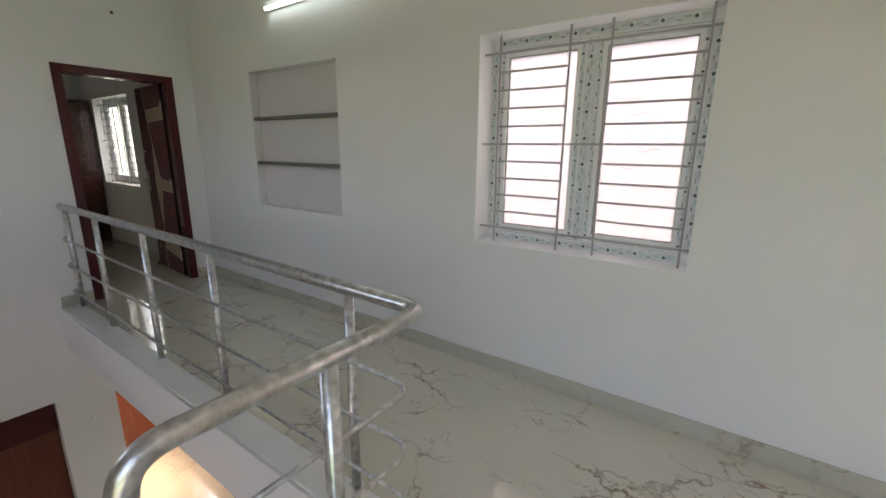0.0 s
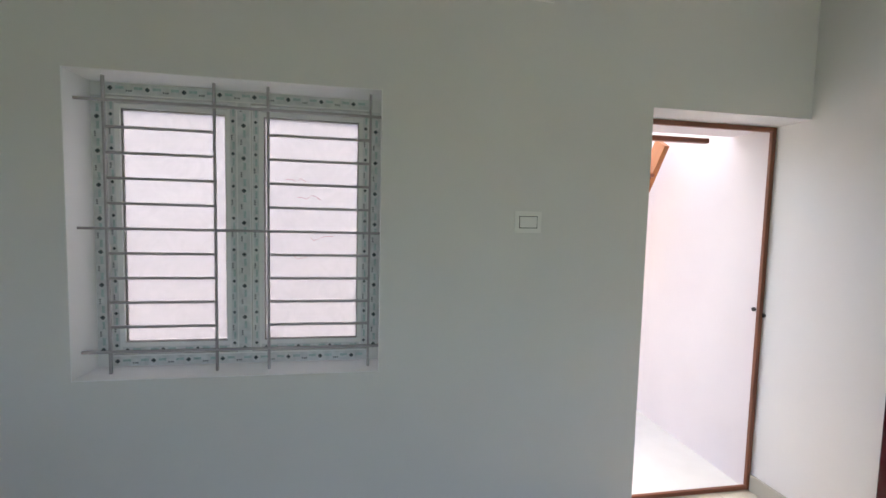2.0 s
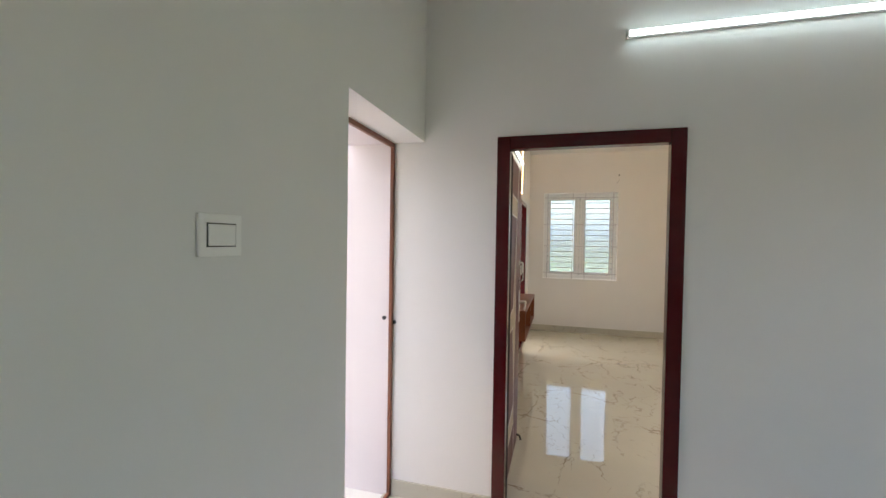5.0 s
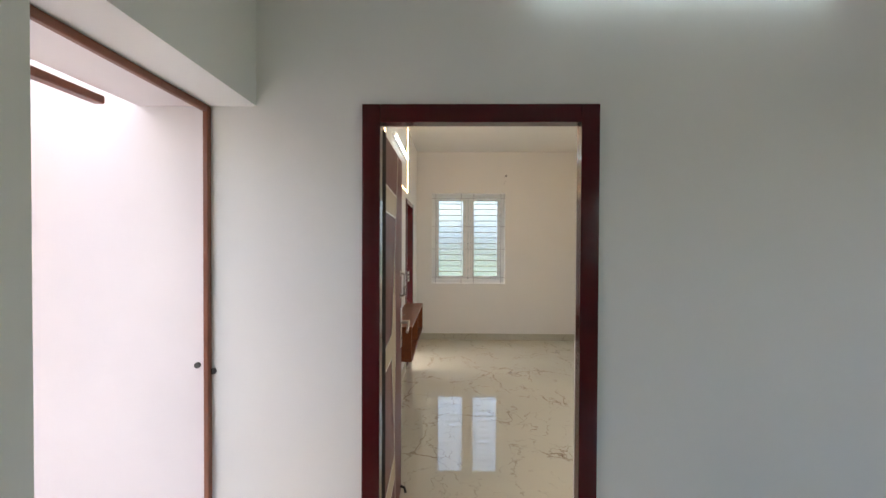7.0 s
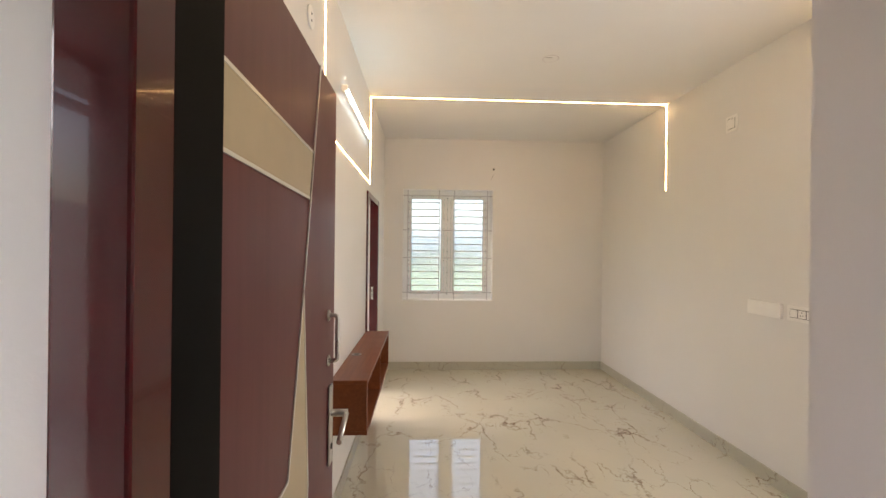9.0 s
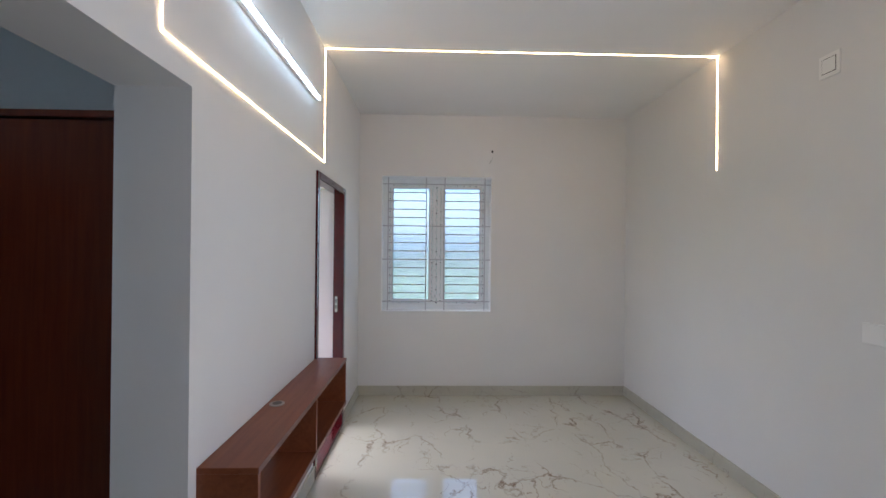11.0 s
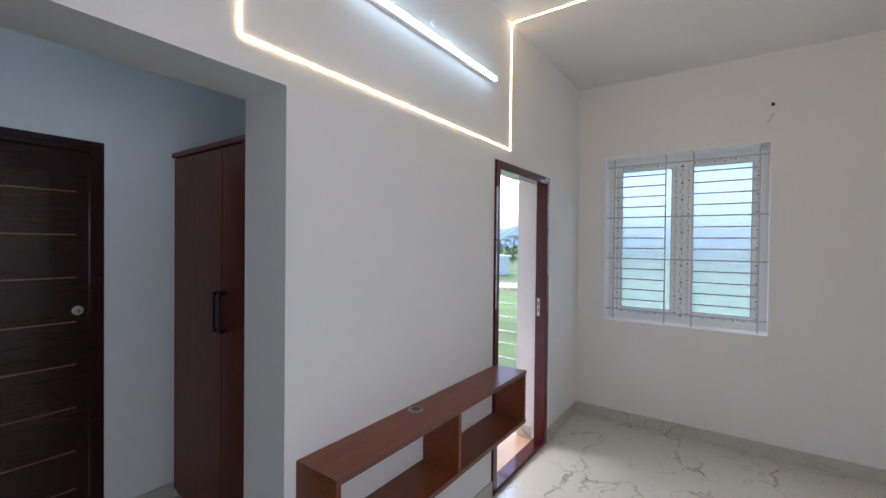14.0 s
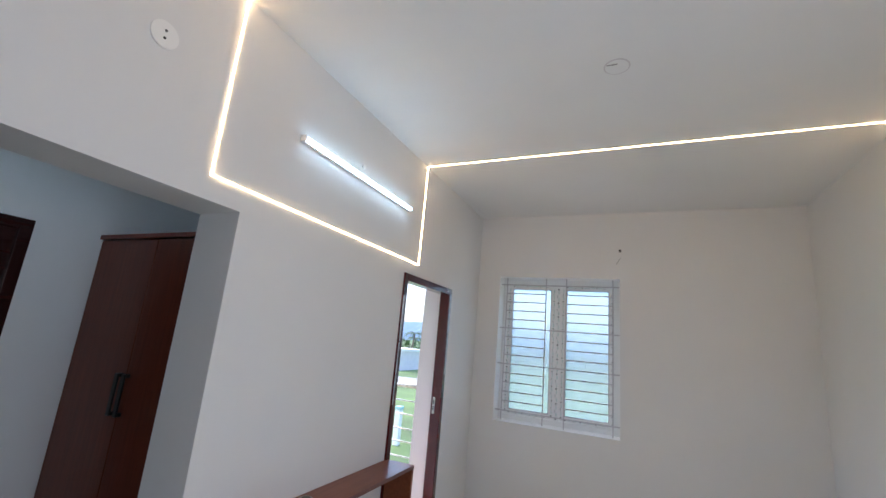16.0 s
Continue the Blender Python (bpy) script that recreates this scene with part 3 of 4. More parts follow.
# ---- windows and grilles ----
def window(name, place, u0, u1, z0, z1, rods, longs, top, step, count, glass, label, rodmat, outer=True, D0=0.165, d=0.075):
    """place(u, d, z): u along the wall, d outward from its inner face."""
    def bx(*dims, bevel=0.0):
        bm = bmesh.new()
        for a0, a1, d0, d1, c0, c1 in dims:
            p, q = place(a0, d0, c0), place(a1, d1, c1)
            box(bm, min(p[0], q[0]), max(p[0], q[0]), min(p[1], q[1]), max(p[1], q[1]), c0, c1)
        return bev(bm, bevel) if bevel else bm
    win = tagged(new(name), label, "window", kind="structure")
    D1, m, F, S = D0 + 0.06, (u0 + u1) / 2, 0.055, 0.05
    e = 0.001
    part("window_frame", bx((u0 + e, u0 + F, D0, D1, z0 + e, z1 - e), (u1 - F, u1 - e, D0, D1, z0 + e, z1 - e), (u0 + F, u1 - F, D0, D1, z1 - F, z1 - e),
                            (u0 + F, u1 - F, D0, D1, z0 + e, z0 + F), (m - 0.03, m + 0.03, D0, D1, z0 + F, z1 - F)), UPVC, win)
    # thin added lining whose extra white stands for window light on the reveal
    part("reveal_lining", bx((u0, u0 + 0.003, 0.0, D0, z0, z1), (u1 - 0.003, u1, 0.0, D0, z0, z1), (u0 + 0.003, u1 - 0.003, 0.0, D0, z0, z0 + 0.003),
                             (u0 + 0.003, u1 - 0.003, 0.0, D0, z1 - 0.003, z1)), LINING, win, "lining whitened for the window light on the reveal")
    tapes, marks, teals = [], [], []
    def taped(a0, a1, c0, c1, d):
        """A film strip with printed marks along its length."""
        tapes.append((a0, a1, d - 0.0015, d - 0.0005, c0, c1))
        up = c1 - c0 > a1 - a0
        long, wide = (c1 - c0, a1 - a0) if up else (a1 - a0, c1 - c0)
        def mark(into, along, across, half_along, half_across):
            lo, la = (0.5 * wide + across - half_across, 0.5 * wide + across + half_across), (along - half_along, along + half_along)
            (p, q), (v, w) = (lo, la) if up else (la, lo)
            into.append((a0 + p, a0 + q, d - 0.003, d - 0.0016, c0 + v, c0 + w))
        s, k = 0.02, 0
        while s < long - 0.02:
            o = wide * 0.2
            if k % 4 == 0:
                r4 = min(0.009, wide * 0.28)
                mark(marks, s, 0, r4, r4 * 0.45)
                mark(marks, s, 0, r4 * 0.45, r4)
            elif k % 4 == 2:
                for e in (-0.009, 0.0, 0.008):
                    mark(marks, s + e, -o, 0.0022, 0.0032)
            else:
                for e in (-0.013, -0.0085, -0.004, 0.0005, 0.005, 0.0095, 0.014):
                    mark(teals, s + e, o * 0.4, 0.0014, min(0.006, wide * 0.2) * (0.7 + 0.3 * ((k + int(e * 2000)) % 2)))
            s += 0.036
            k += 1
    if outer:
        taped(u1 - F + 0.008, u1 - 0.006, z0 + 0.06, z1 - 0.06, D0)
        taped(u0 + 0.006, u0 + F - 0.008, z0 + 0.06, z1 - 0.06, D0)
        taped(u0 + 0.06, u1 - 0.06, z1 - F + 0.006, z1 - 0.006, D0)
        taped(u0 + 0.06, u1 - 0.06, z0 + 0.006, z0 + F - 0.006, D0)
    taped(m - 0.025, m + 0.025, z0 + F, z1 - F, D0)
    for a, b in ((u0 + F, m - 0.03), (m + 0.03, u1 - F)):
        c0, c1 = z0 + F, z1 - F
        E0, E1 = D0 + 0.012, D1 - 0.008
        sash = part("sash", bx((a + 0.0005, a + S, E0, E1, c0 + 0.003, c1 - 0.003), (b - S, b - 0.0005, E0, E1, c0 + 0.003, c1 - 0.003), (a + S, b - S, E0, E1, c1 - S, c1 - 0.003),
                               (a + S, b - S, E0, E1, c0 + 0.003, c0 + S)), UPVC, win)
        part("gasket", bx((a + S, a + S + 0.006, E0 + 0.012, E0 + 0.02, c0 + S, c1 - S), (b - S - 0.006, b - S, E0 + 0.012, E0 + 0.02, c0 + S, c1 - S),
                          (a + S, b - S, E0 + 0.012, E0 + 0.02, c1 - S - 0.006, c1 - S), (a + S, b - S, E0 + 0.012, E0 + 0.02, c0 + S, c0 + S + 0.006)), GREYLINE, win)
        pane = part("pane", bx((a + S - 0.004, b - S + 0.004, E0 + 0.021, E0 + 0.027, c0 + S - 0.004, c1 - S + 0.004)), glass, win)
        pane.visible_shadow = glass is not FILM2
        taped(a + 0.006, a + 0.03, c0 + 0.02, c1 - 0.02, E0)
        taped(b - 0.03, b - 0.006, c0 + 0.02, c1 - 0.02, E0)
        taped(a + 0.04, b - 0.04, c1 - 0.032, c1 - 0.008, E0)
        taped(a + 0.04, b - 0.04, c0 + 0.008, c0 + 0.032, E0)
    part("protective_tape", bx(*tapes), TAPE if outer else UPVC, win, "bluish protective tape on the frame")
    part("printed_marks", bx(*marks), INK, win, "dark printed marks on the tape")
    part("printed_lines", bx(*teals), TEAL, win, "teal print on the tape")
    gr = thing("window_grille", place((u0 + u1) / 2, 0.075, z0), "grey welded steel bar grille set in the window opening", "window grille", "window grilles")
    r = 0.0055
    for u in rods:
        part("upright_bar", bx((u - r, u + r, d - r, d + r, z0 + 0.001, z1 - 0.001), bevel=0.002), rodmat, gr)
    for k in range(count):
        z = top - k * step
        if k in longs:
            part("long_bar", bx((u0 + 0.001, u1 - 0.001, d - 3 * r, d - r, z - r, z + r), bevel=0.002), rodmat, gr)
        else:
            for a, b in (rods[:2], rods[2:]):
                part("cross_bar", bx((a + r, b - r, d - r, d + r, z - r, z + r)), rodmat, gr)
    return win


win1 = window("window_1", lambda u, d, z: (-d, u, z), -3.408, -2.19, 0.865, 2.102, (-3.306, -2.889, -2.674, -2.24), (0, 5, 10), 2.0, 0.1035, 11, FILM,
       "white framed window with filmed panes and protective tape", ROD)
PEN = material("red_marker", (0.35, 0.06, 0.07), 0.6)
rp = random.Random(3)
for y, z, n in ((-2.62, 1.72, 5), (-2.58, 1.64, 6), (-2.52, 1.45, 6), (-2.6, 1.36, 4)):
    pts = [(-0.1965, y + 0.022 * k + rp.uniform(-0.008, 0.008), z + rp.uniform(-0.012, 0.012)) for k in range(n)]
    part("pen_scrawl", tube(bmesh.new(), pts, 0.0009, 5), PEN, win1, "faint red marker scrawl on the pane")
window("window_2", lambda u, d, z: (u, 5.125 + d, z), 0.472, 1.669, 0.91, 2.382, (0.535, 0.955, 1.16, 1.605), (0, 5, 9, 14), 2.305, 0.0925, 15, FILM2,
       "white framed bedroom window with film on hazy panes", WHITEROD, False)
window("window_3", lambda u, d, z: (-d, u, z), -10.05, -8.75, 0.9, 2.11, (-9.95, -9.49, -9.28, -8.83), (0, 5, 10), 2.02, 0.1, 11, FILM2,
       "bright far room window with filmed panes", ROD, True, 0.13, 0.06)

# window out of view, added as the source of the bedroom's side fill
window("window_4_unseen", lambda u, d, z: (3.156 + d, u, z), 0.45, 1.65, 0.9, 2.1, (0.55, 0.97, 1.17, 1.55), (0, 5, 10), 2.0, 0.1, 11, FILM2,
       "assumed unseen side window of the bedroom, white framed with grille", WHITEROD, False)

# ---- lamps ----
def tube_light(place, u0, u1, z, label, light=TUBEGLOW):
    lamp = thing("tube_light", place(u0, 0, z), label, "tube light", "tube lights")
    def bx(a0, a1, d0, d1, c0, c1, w):
        p, q = place(a0, d0, c0), place(a1, d1, c1)
        return boxes((min(p[0], q[0]), max(p[0], q[0]), min(p[1], q[1]), max(p[1], q[1]), c0, c1), bevel=w)
    part("batten", bx(u0, u1, 0, 0.022, z - 0.016, z + 0.016, 0.002), PLASTIC, lamp, "white batten")
    part("end_cap", bx(u0 - 0.012, u0, 0, 0.042, z - 0.018, z + 0.018, 0.003), PLASTIC, lamp)
    part("end_cap", bx(u1, u1 + 0.012, 0, 0.042, z - 0.018, z + 0.018, 0.003), PLASTIC, lamp)
    part("diffuser", bx(u0, u1, 0.022, 0.038, z - 0.012, z + 0.012, 0.005), light, lamp, "glowing cool white diffuser")
    return lamp


tube_light(lambda u, d, z: (d, u, z), -5.47, -4.295, 2.568, "lit cool white tube light on the wall above the niche")
tube_light(lambda u, d, z: (u, -d, z), 1.085, 2.26, 2.6, "lit cool white tube light above the bedroom door")
tube_light(lambda u, d, z: (0.228 + d, u, z), 2.244, 3.385, 2.59, "lit cool white tube light on the bedroom wall")
tube_light(lambda u, d, z: (-0.025 - d, u, z), 0.75, 1.9, 2.62, "lit cool white tube light in the dressing passage", PASSAGEGLOW)

led = thing("led_strip", (0.228, 1.81, 2.214), "lit warm white recessed LED strip looping over wall and ceiling", "LED strip")
w, p = 0.0027, 0.004
XW, XE, Y0, Y1, Z0 = 0.228, 3.156, 1.81, 3.65, 2.214
part("strip", boxes((XW, XW + p, Y0 - w, Y1 + w, Z0 - w, Z0 + w)), LEDGLOW, led)
for y in (Y0, Y1):
    part("strip", boxes((XW, XW + p, y - w, y + w, Z0 + w, H)), LEDGLOW, led)
    part("strip", boxes((XW + p, XE - p, y - w, y + w, H - p, H)), LEDGLOW, led)
    part("strip", boxes((XE - p, XE, y - w, y + w, 2.196, H)), LEDGLOW, led)

# ---- stair railing ----
rail = thing("stair_railing", (1.25, -2.85, 0), "polished stainless steel railing round the stair void", "railing")
RX, RY = 1.255, -2.85
def run(z, r, end, tail=(), cx=RX, cy=RY):
    pts = [(cx, -6.935, z)] + arc((cx, -6.9, z), (cx, cy, z), (end, cy, z), 0.09)
    return tube(bmesh.new(), pts + list(tail or [(end, cy, z)]), r, 16)


tail = arc((RX, RY, 0.92), (2.12, RY, 0.92), (2.13, RY - 0.04, 0.2), 0.09, 8) + [(2.13, RY - 0.04, 0.2), (2.13, RY - 0.04, 0.0)]
part("handrail", run(0.92, 0.027, 2.2, tail), STEEL, rail, "polished round steel handrail")
for z in (0.62, 0.375, 0.13):
    part("mid_rail", run(z, 0.009, 2.1, (), 1.272, -2.888), STEEL, rail)
for x, y, r in ((RX, -3.22, 0.02), (RX, -4.3, 0.02), (RX, -5.18, 0.02), (RX, -6.08, 0.02), (RX, -6.82, 0.02), (1.66, RY, 0.026)):
    bm = tube(bmesh.new(), [(x, y, 0), (x, y, 0.9)], r, 14)
    disc(bm, (x, y, 0), (0, 0, 1), r * 1.9, 0.008)
    part("post", bm, STEEL, rail)
for z in (0.13, 0.375, 0.62, 0.92):
    part("wall_flange", disc(bmesh.new(), (RX, -6.94, z), (0, 1, 0), 0.03, 0.008), STEEL, rail)

# ---- niche shelves ----
for z in (1.705, 1.303):
    single("niche_shelf", boxes((-0.079, -0.006, -5.853, -4.674, z - 0.014, z + 0.014), bevel=0.002), SHELF, "dark grey stone shelf built into the wall niche", "shelf", "niche shelves")

# ---- television shelf ----
tv = thing("wall_shelf_unit", (0.33, 2.78, 0.51), "teak laminate wall-hung shelf unit with open compartments", "wall shelf")
A, B, TZ, BZ, FX, T = 2.018, 3.478, 0.827, 0.512, 0.439, 0.022
part("top_board", boxes((0.229, FX, A, B, TZ - T, TZ), bevel=0.0015), TEAK, tv)
part("bottom_board", boxes((0.229, FX, A, B, BZ, BZ + T), bevel=0.0015), TEAK, tv)
for y in (A, (A + B) / 2 - T / 2, B - T):
    part("upright_board", boxes((0.229, FX - 0.001, y + 0.0005, y + T, BZ + T, TZ - T), bevel=0.001), TEAK, tv)
part("front_edging", boxes((FX, FX + 0.002, A, B, TZ - T, TZ), (FX, FX + 0.002, A, B, BZ, BZ + T)), LINEWOOD, tv, "lighter edge band")
bm = disc(bmesh.new(), (0.283, 2.61, TZ), (0, 0, 1), 0.035, 0.004, 28)
part("cable_grommet", bm, GREYLINE, tv, "grey plastic cable grommet")
part("grommet_hole", disc(bmesh.new(), (0.283, 2.614, TZ + 0.004), (0, 0, 1), 0.022, 0.001, 24), BLACK, tv)

# ---- wardrobe ----
wd = thing("wardrobe", (-0.7, 2.58, 0), "tall dark teak laminate wardrobe with black handles", "wardrobe")
part("body", boxes((-1.355, -0.03, 2.29, 2.895, 0.02, 2.09)), WARD, wd)
part("cornice", boxes((-1.358, -0.027, 2.255, 2.895, 2.092, 2.12), bevel=0.003), WARD, wd)
part("plinth", boxes((-1.35, -0.04, 2.31, 2.89, 0, 0.02)), BLACK, wd)
for x0, x1, hx in ((-1.352, -0.782, -0.81), (-0.778, -0.032, -0.75)):
    dr = part("door", boxes((x0, x1, 2.27, 2.29, 0.06, 2.085), bevel=0.002), WARD, wd)
    hd = boxes((hx - 0.014, hx + 0.014, 2.235, 2.245, 1.1, 1.32), (hx - 0.008, hx + 0.008, 2.245, 2.27, 1.1, 1.12), (hx - 0.008, hx + 0.008, 2.245, 2.27, 1.3, 1.32), bevel=0.002)
    part("handle", hd, BLACK, dr, "black bar handle")

# ---- wall fittings ----
def switch_plate(name, place, u0, u1, z0, z1, modules, label, t=0.009):
    """A moulded plate with a raised rim and rockers; d runs into the room."""
    sw = thing(name, place(u0, 0, z0), label, "switch" if "switch" in name else "socket")
    def bx(a0, a1, d0, d1, c0, c1, w=0.0015):
        p, q = place(a0, d0, c0), place(a1, d1, c1)
        return boxes((min(p[0], q[0]), max(p[0], q[0]), min(p[1], q[1]), max(p[1], q[1]), c0, c1), bevel=w)
    part("plate", bx(u0, u1, 0, t, z0, z1, 0.002), PLASTIC, sw)
    if modules:
        gap = (u1 - u0) * 0.16 if modules == 1 else 0.022
        m0, m1, c0, c1 = u0 + gap, u1 - gap, z0 + 0.022, z1 - 0.022
        part("recess", bx(m0, m1, t, t + 0.0008, c0, c1, 0), RECESS, sw)
        s = (m1 - m0) / modules
        for k in range(modules):
            key = part("rocker", bx(m0 + k * s + 0.003, m0 + (k + 1) * s - 0.003, t, t + 0.004, c0 + 0.003, c1 - 0.003), PLASTIC, sw)
            if modules > 2 and k in (0, 2):
                for du, dz in ((0, 0.012), (-0.009, -0.008), (0.009, -0.008)):
                    cu, cz = m0 + (k + 0.5) * s + du, (c0 + c1) / 2 + dz
                    part("pin_hole", bx(cu - 0.003, cu + 0.003, t + 0.004, t + 0.0045, cz - 0.003, cz + 0.003, 0), BLACK, key)
    return sw


west = lambda u, d, z: (d, u, z)
east = lambda u, d, z: (3.156 - d, u, z)
switch_plate("light_switch", west, -1.58, -1.451, 1.5, 1.6, 1, "white plastic light switch on the hall wall")
switch_plate("blank_plate", west, -1.652, -1.429, 2.54, 2.66, 0, "white blank cover plate high on the hall wall")
switch_plate("fan_switch", east, 2.7, 2.818, 2.53, 2.655, 1, "white plastic switch high on the bedroom wall")
switch_plate("socket_plate", east, 1.96, 2.244, 1.145, 1.245, 4, "white socket plate with sockets and switches")
switch_plate("cover_plate", east, 2.283, 2.567, 1.145, 1.245, 0, "blank white cover plate beside the sockets", 0.02)


def wire_stub(at, out, down, label):
    """A dark cable end out of a hole in the wall, with a scratch below."""
    a, o = Vector(at), Vector(out)
    st = thing("wire_stub", at, label, "wire")
    bm = disc(bmesh.new(), a, o, 0.013, 0.004)
    part("hole_rim", bm, BLACK, st)
    part("wire", tube(bmesh.new(), [a, a + o * 0.02, a + o * 0.03 + Vector((0, 0, -0.02))], 0.004), BLACK, st)
    if down:
        part("loose_wire", tube(bmesh.new(), [a + o * 0.004 + Vector((0.005, 0, -0.07)), a + o * 0.005 + Vector((-0.012, 0, -0.1)), a + o * 0.004 + Vector((-0.035, 0, -0.14))], 0.0022, 6), GREYLINE, st)


wire_stub((1.673, 5.123, 2.662), (0, -1, 0), True, "dark cable stub sticking out above the bedroom window")
wire_stub((0.63, -6.938, 2.628), (0, 1, 0), False, "dark cable stub above the far room door")
plate = thing("fan_plate", (0.228, 1.523, 2.635), "round white ceiling-rose cover plate on the wall", "cover plate")
part("disc", disc(bmesh.new(), (0.228, 1.523, 2.635), (1, 0, 0), 0.05, 0.008, 28), PLASTIC, plate)
for z in (2.62, 2.65):
    part("screw", disc(bmesh.new(), (0.236, 1.523, z), (1, 0, 0), 0.005, 0.002, 10), BLACK, plate)
single("wall_button", disc(bmesh.new(), (0.228, 2.787, 2.673), (1, 0, 0), 0.016, 0.008), PLASTIC, "small round white plug above the tube light", "plug")
fan = thing("ceiling_box", (1.707, 2.743, H), "round capped fan box in the bedroom ceiling", "ceiling box")
part("cap", disc(bmesh.new(), (1.707, 2.743, H), (0, 0, -1), 0.055, 0.004, 28), CEIL, fan)
part("rim", disc(bmesh.new(), (1.707, 2.743, H), (0, 0, -1), 0.062, 0.002, 28), NICHEBACK, fan, "grey seam round the cap")
part("slot", boxes((1.66, 1.71, 2.715, 2.721, H - 0.0055, H - 0.004)), GREYLINE, fan)

# ---- outdoor stair to the roof ----
st = thing("roof_stair", (-1.6, -0.45, 0), "brown enamelled steel stair climbing from the landing", "stair")
slope = math.atan2(0.463, 0.285)
def along(s, y):
    return (-0.915 - (2.153 - s) / math.tan(slope), y, s)


for y in (-0.16, -0.86):
    a, b = Vector(along(0.0, y)), Vector(along(2.15, y))
    bm = bmesh.new()
    n = Vector((-math.sin(slope), 0, math.cos(slope))) * 0.06
    pts = [a + n, b + n, b - n, a - n]
    v0 = [bm.verts.new(q + Vector((0, -0.02, 0))) for q in pts]
    v1 = [bm.verts.new(q + Vector((0, 0.02, 0))) for q in pts]
    bm.faces.new(v0), bm.faces.new(v1[::-1])
    for i in range(4):
        bm.faces.new((v0[i], v0[(i + 1) % 4], v1[(i + 1) % 4], v1[i]))
    part("stringer", bm, ORANGEMETAL, st, "orange brown steel stringer")
for k in range(8):
    x, _, z = along(0.24 * (k + 1), 0)
    part("tread", boxes((x - 0.1, x + 0.1, -0.84, -0.18, z - 0.012, z + 0.012)), BROWNMETAL, st)
part("landing_edge", boxes((-0.52, -0.48, -1.3, -0.16, 2.07, 2.1), bevel=0.004), BROWNMETAL, st)
for x in (-1.25, -1.6):
    part("baluster", tube(bmesh.new(), [(x, -0.17, 1.7), (x, -0.17, 2.1)], 0.014, 8), BROWNMETAL, st)
part("side_rail", tube(bmesh.new(), [(-1.9, -0.17, 1.95), (-1.02, -0.17, 1.95)], 0.014, 8), BROWNMETAL, st)

structure("door_canopy", boxes((-0.478, -0.24, -1.3, -0.002, 2.116, 2.3)), OUTPAINT, "pinkish white slab over the stair door", "canopy")

# ---- lower storey things ----
low = thing("lower_door", (2.3, -7.0, -3.1), "red-brown wooden door in the lower doorway", "door")
part("panel", boxes((1.575, 3.28, -7.1, -7.05, -3.09, -1.18)), LOWWOOD, low)
part("head", boxes((1.575, 3.28, -7.12, -7.0, -1.18, -0.885)), WINE, low, "dark wine head rail")
cup = thing("lower_cabinet", (0.5, -9.1, -3.1), "red-brown wooden cabinet on the lower floor", "cabinet")
part("body", boxes((-0.05, 1.6, -9.4, -9.0, -3.1, -1.1), bevel=0.004), LOWWOOD, cup)
part("top", boxes((-0.06, 1.62, -9.42, -8.98, -1.1, -1.06), bevel=0.004), BLACK, cup)
switch_plate("lower_switch", lambda u, d, z: (u, -6.94 + d, z), 1.28, 1.36, -1.2, -1.12, 1, "small switch on the lower white pier")

fw = thing("far_wardrobe", (0.6, -10.1, 0), "dark wine wooden wardrobe in the far room", "wardrobe")
part("body", boxes((0.02, 0.9, -10.395, -10.12, 0, 2.09), bevel=0.004), DARKWOOD, fw)
part("door", boxes((0.03, 0.455, -10.12, -10.1, 0.05, 2.06), bevel=0.003), DARKWOOD, fw)
part("door", boxes((0.46, 0.89, -10.12, -10.1, 0.05, 2.06), bevel=0.003), DARKWOOD, fw)

# ---- balcony railing ----
br = thing("balcony_railing", (-0.8, 5.38, 0), "white-grey steel balcony railing with horizontal bars", "railing")
for z, r in ((1.09, 0.024), (0.92, 0.009), (0.77, 0.009), (0.61, 0.009), (0.47, 0.009), (0.31, 0.009), (0.15, 0.009)):
    part("bar", tube(bmesh.new(), [(-1.6, 5.38, z), (-0.013, 5.38, z)], r, 10), STEEL, br)
for x in (-1.55, -0.1):
    part("post", tube(bmesh.new(), [(x, 5.38, -0.02), (x, 5.38, 1.09)], 0.02, 10), STEEL, br)

# ---- land outside ----
bm = bmesh.new()
bmesh.ops.create_circle(bm, cap_ends=True, segments=64, radius=1500)
bmesh.ops.translate(bm, verts=bm.verts[:], vec=(0, 0, -3.35))
structure("ground", bm, GRASS, "bright green grass plots reaching the horizon", "ground")
bm = boxes((-70, 6, -4, 4, -0.02, 0.02))
bmesh.ops.transform(bm, matrix=pose(-24, 46, -3.33, 0, 0, 14), verts=bm.verts[:])
structure("road", bm, ROADM, "grey road across the plots", "road")

house = thing("far_house", (-31, 62, -3.35), "small white flat-roofed house beyond the plots", "house")
part("wall", boxes((-34, -30, 58, 65, -3.35, -0.5)), OUTPAINT, house)
part("roof", boxes((-34.3, -29.7, 57.7, 65.3, -0.5, -0.1)), CEIL, house)
for x in (-33.4, -31.5):
    part("window", boxes((x, x + 1.1, 57.95, 58.05, -2.3, -1.1)), GREYLINE, house)
for x, y in ((-8.4, 19.5), (-10.2, 26.5)):
    po = thing("plot_post", (x, y, -3.35), "white plot marker post with a blue top", "post", "plot posts")
    part("shaft", boxes((x - 0.14, x + 0.14, y - 0.14, y + 0.14, -3.35, -1.75), bevel=0.02), PLASTIC, po)
    part("cap", boxes((x - 0.16, x + 0.16, y - 0.16, y + 0.16, -1.75, -1.6), bevel=0.02), TEAL, po, "blue painted cap")


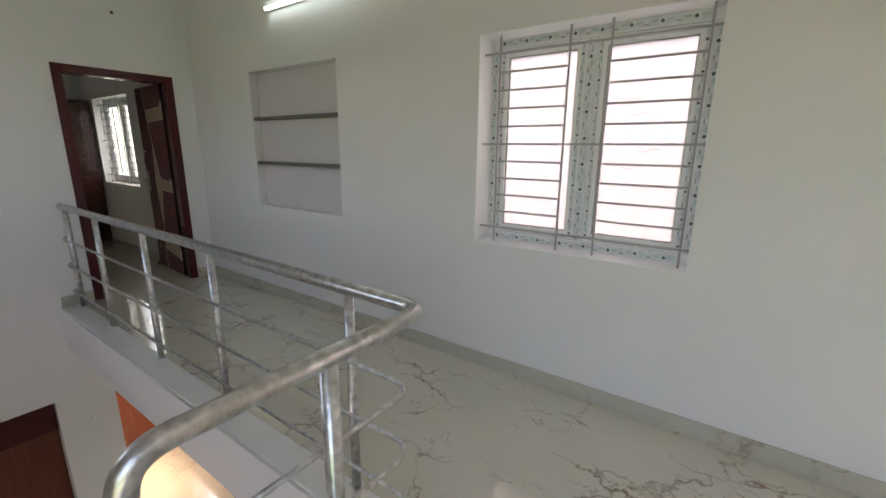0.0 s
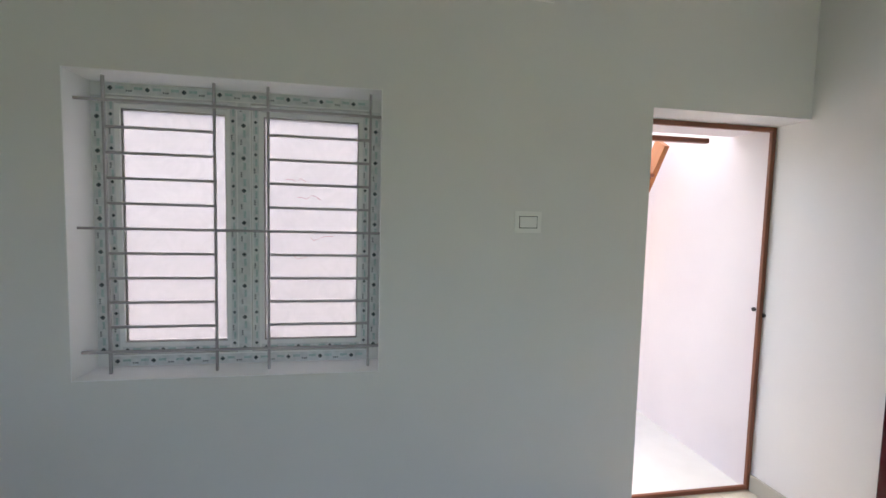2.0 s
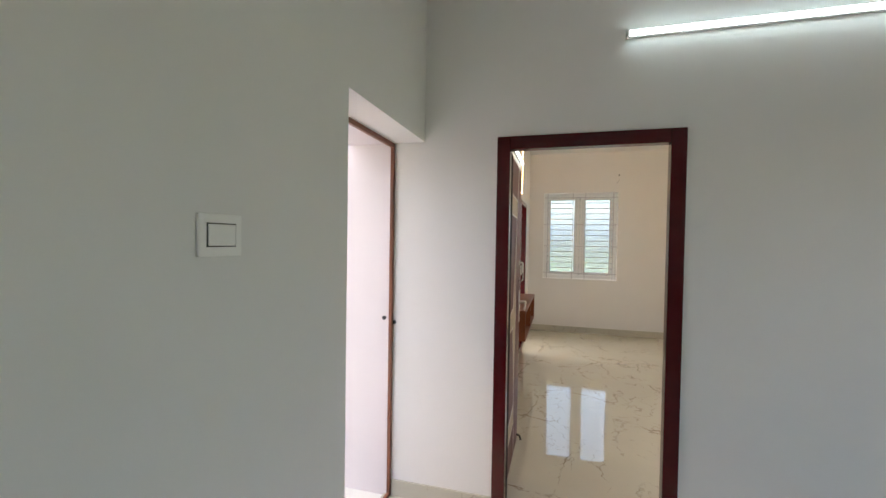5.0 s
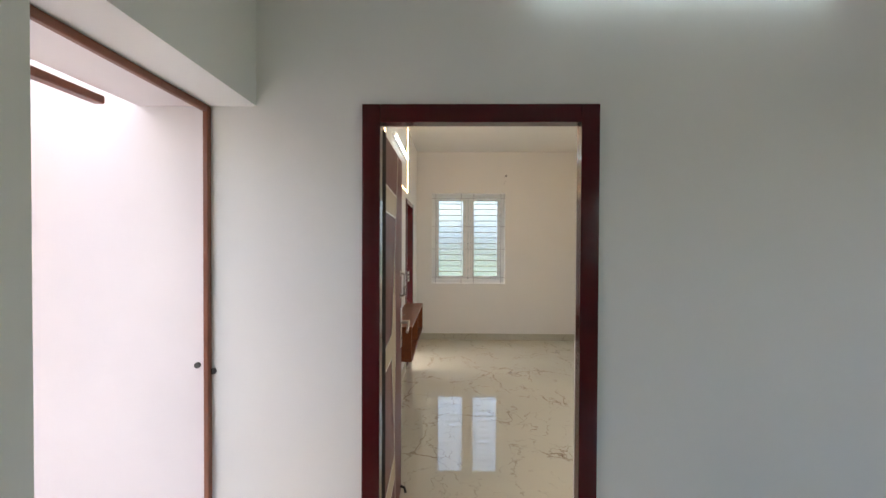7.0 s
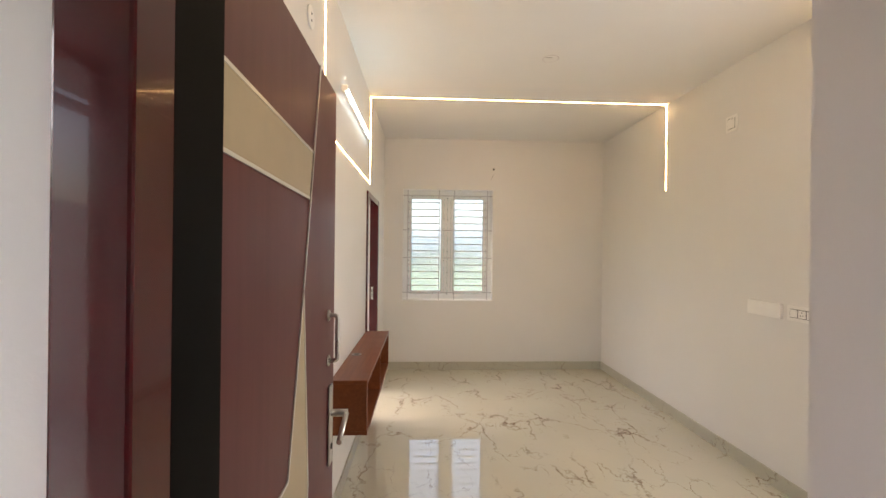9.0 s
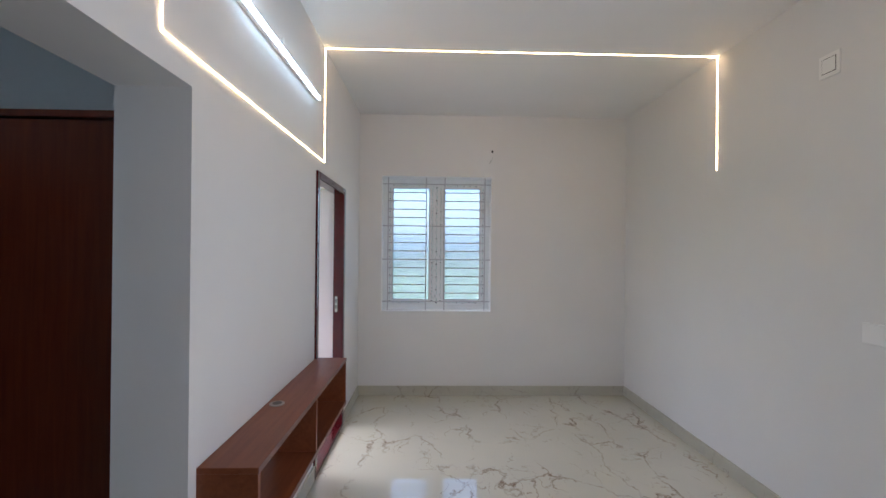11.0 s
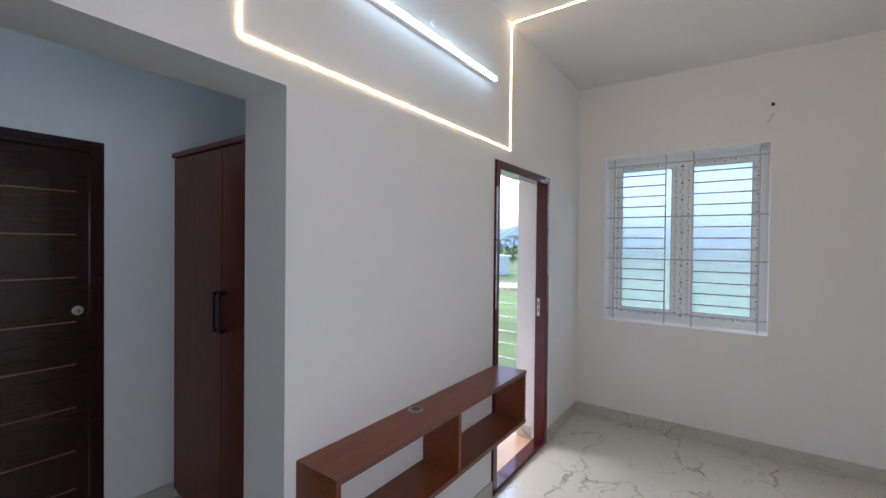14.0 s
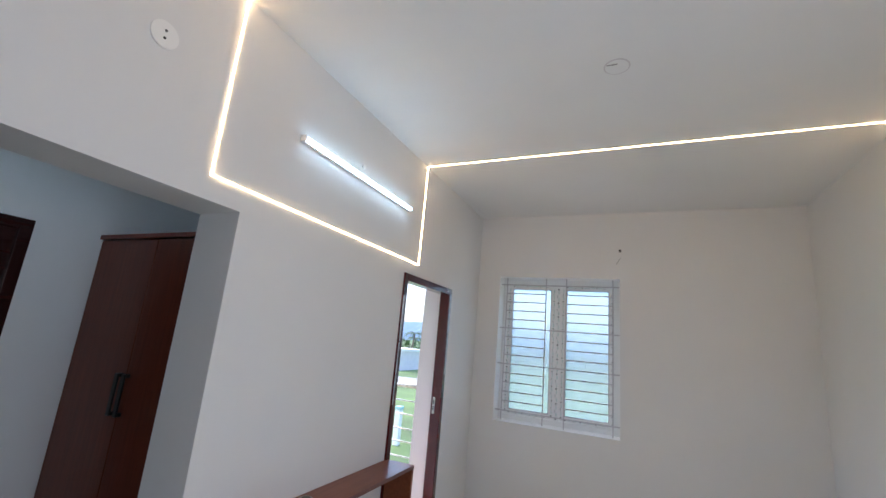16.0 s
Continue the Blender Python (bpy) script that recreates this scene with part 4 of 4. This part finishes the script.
def frond(bm, a, length, droop, width):
    """A feathered palm leaf of paired leaflets along a drooping rib."""
    last = Vector((0, 0, 0))
    for k in range(1, 8):
        s = k / 7
        p = Vector((math.cos(a) * length * s, math.sin(a) * length * s, length * (0.55 * s - droop * s * s)))
        side = Vector((-math.sin(a), math.cos(a), 0)) * width * math.sin(math.pi * (0.15 + 0.8 * s))
        drop = Vector((0, 0, -0.5 * width))
        for sg in (1, -1):
            bm.faces.new([bm.verts.new(q) for q in (last, last * 0.4 + p * 0.6, p + side * sg + drop)])
        last = p


rnd = random.Random(5)
palm = thing("palm_tree", (0, 0, -3.35), "coconut palm with a feathery green crown far off", "palm tree", "far palms")
bm = bmesh.new()
tube(bm, [(0, 0, -3.4), (0.15, 0, -1.2), (0.4, 0.05, 1.0), (0.5, 0.1, 2.6)], 0.16, 7)
part("trunk", bm, BARK, palm)
bm = bmesh.new()
for k in range(22):
    frond(bm, k * 2.4 + rnd.random(), 2.2 + rnd.random() * 0.9, 0.5 + rnd.random() * 0.9, 0.45)
bmesh.ops.translate(bm, verts=bm.verts[:], vec=(0.5, 0.1, 2.6))
part("crown", bm, LEAF, palm)
palm.location = (-42, 84, -3.35)
for k in range(36):
    x = -95 + k * 4.6 + rnd.uniform(-2, 2)
    y = 92 + rnd.uniform(-6, 22)
    s = rnd.uniform(0.8, 1.25)
    c = copy_thing(palm, pose(x, y, -3.35, 0, 0, rnd.uniform(0, 360)))
    c.scale = (s, s, s)
verts, faces = [], []
for k in range(9000):
    x, y = rnd.uniform(-150, 120), rnd.uniform(100, 135)
    top = 2.2 + 1.6 * math.sin(x * 0.21) + 1.3 * math.sin(x * 0.07 + 1)
    z = -3.35 + rnd.random() * max(1.2, top + 1.5)
    s = rnd.uniform(0.5, 1.3)
    n = len(verts)
    for j in range(3):
        verts.append((x + rnd.uniform(-s, s), y + rnd.uniform(-s, s), z + rnd.uniform(-s, s)))
    faces.append((n, n + 1, n + 2))
me = bpy.data.meshes.new("far_woods")
me.from_pydata(verts, [], faces)
me.materials.append(LEAF)
tagged(new("far_woods", me), "dense green woods beyond the plots", "woods", kind="stuff")
bm = bmesh.new()
row = [(x, 900 - abs(x) * 0.1, -5, 14 + 26 * noise.noise((x * 0.004, 3, 0)) + 9 * noise.noise((x * 0.015, 7, 0))) for x in range(-1000, 1001, 25)]
lo = [bm.verts.new((x, y, z)) for x, y, z, _ in row]
hi = [bm.verts.new((x, y + 150, max(8, h + 34))) for x, y, _, h in row]
for i in range(len(row) - 1):
    bm.faces.new((lo[i], lo[i + 1], hi[i + 1], hi[i]))
structure("backdrop", bm, HILL, "hazy blue hill ridge on the horizon", "hills")
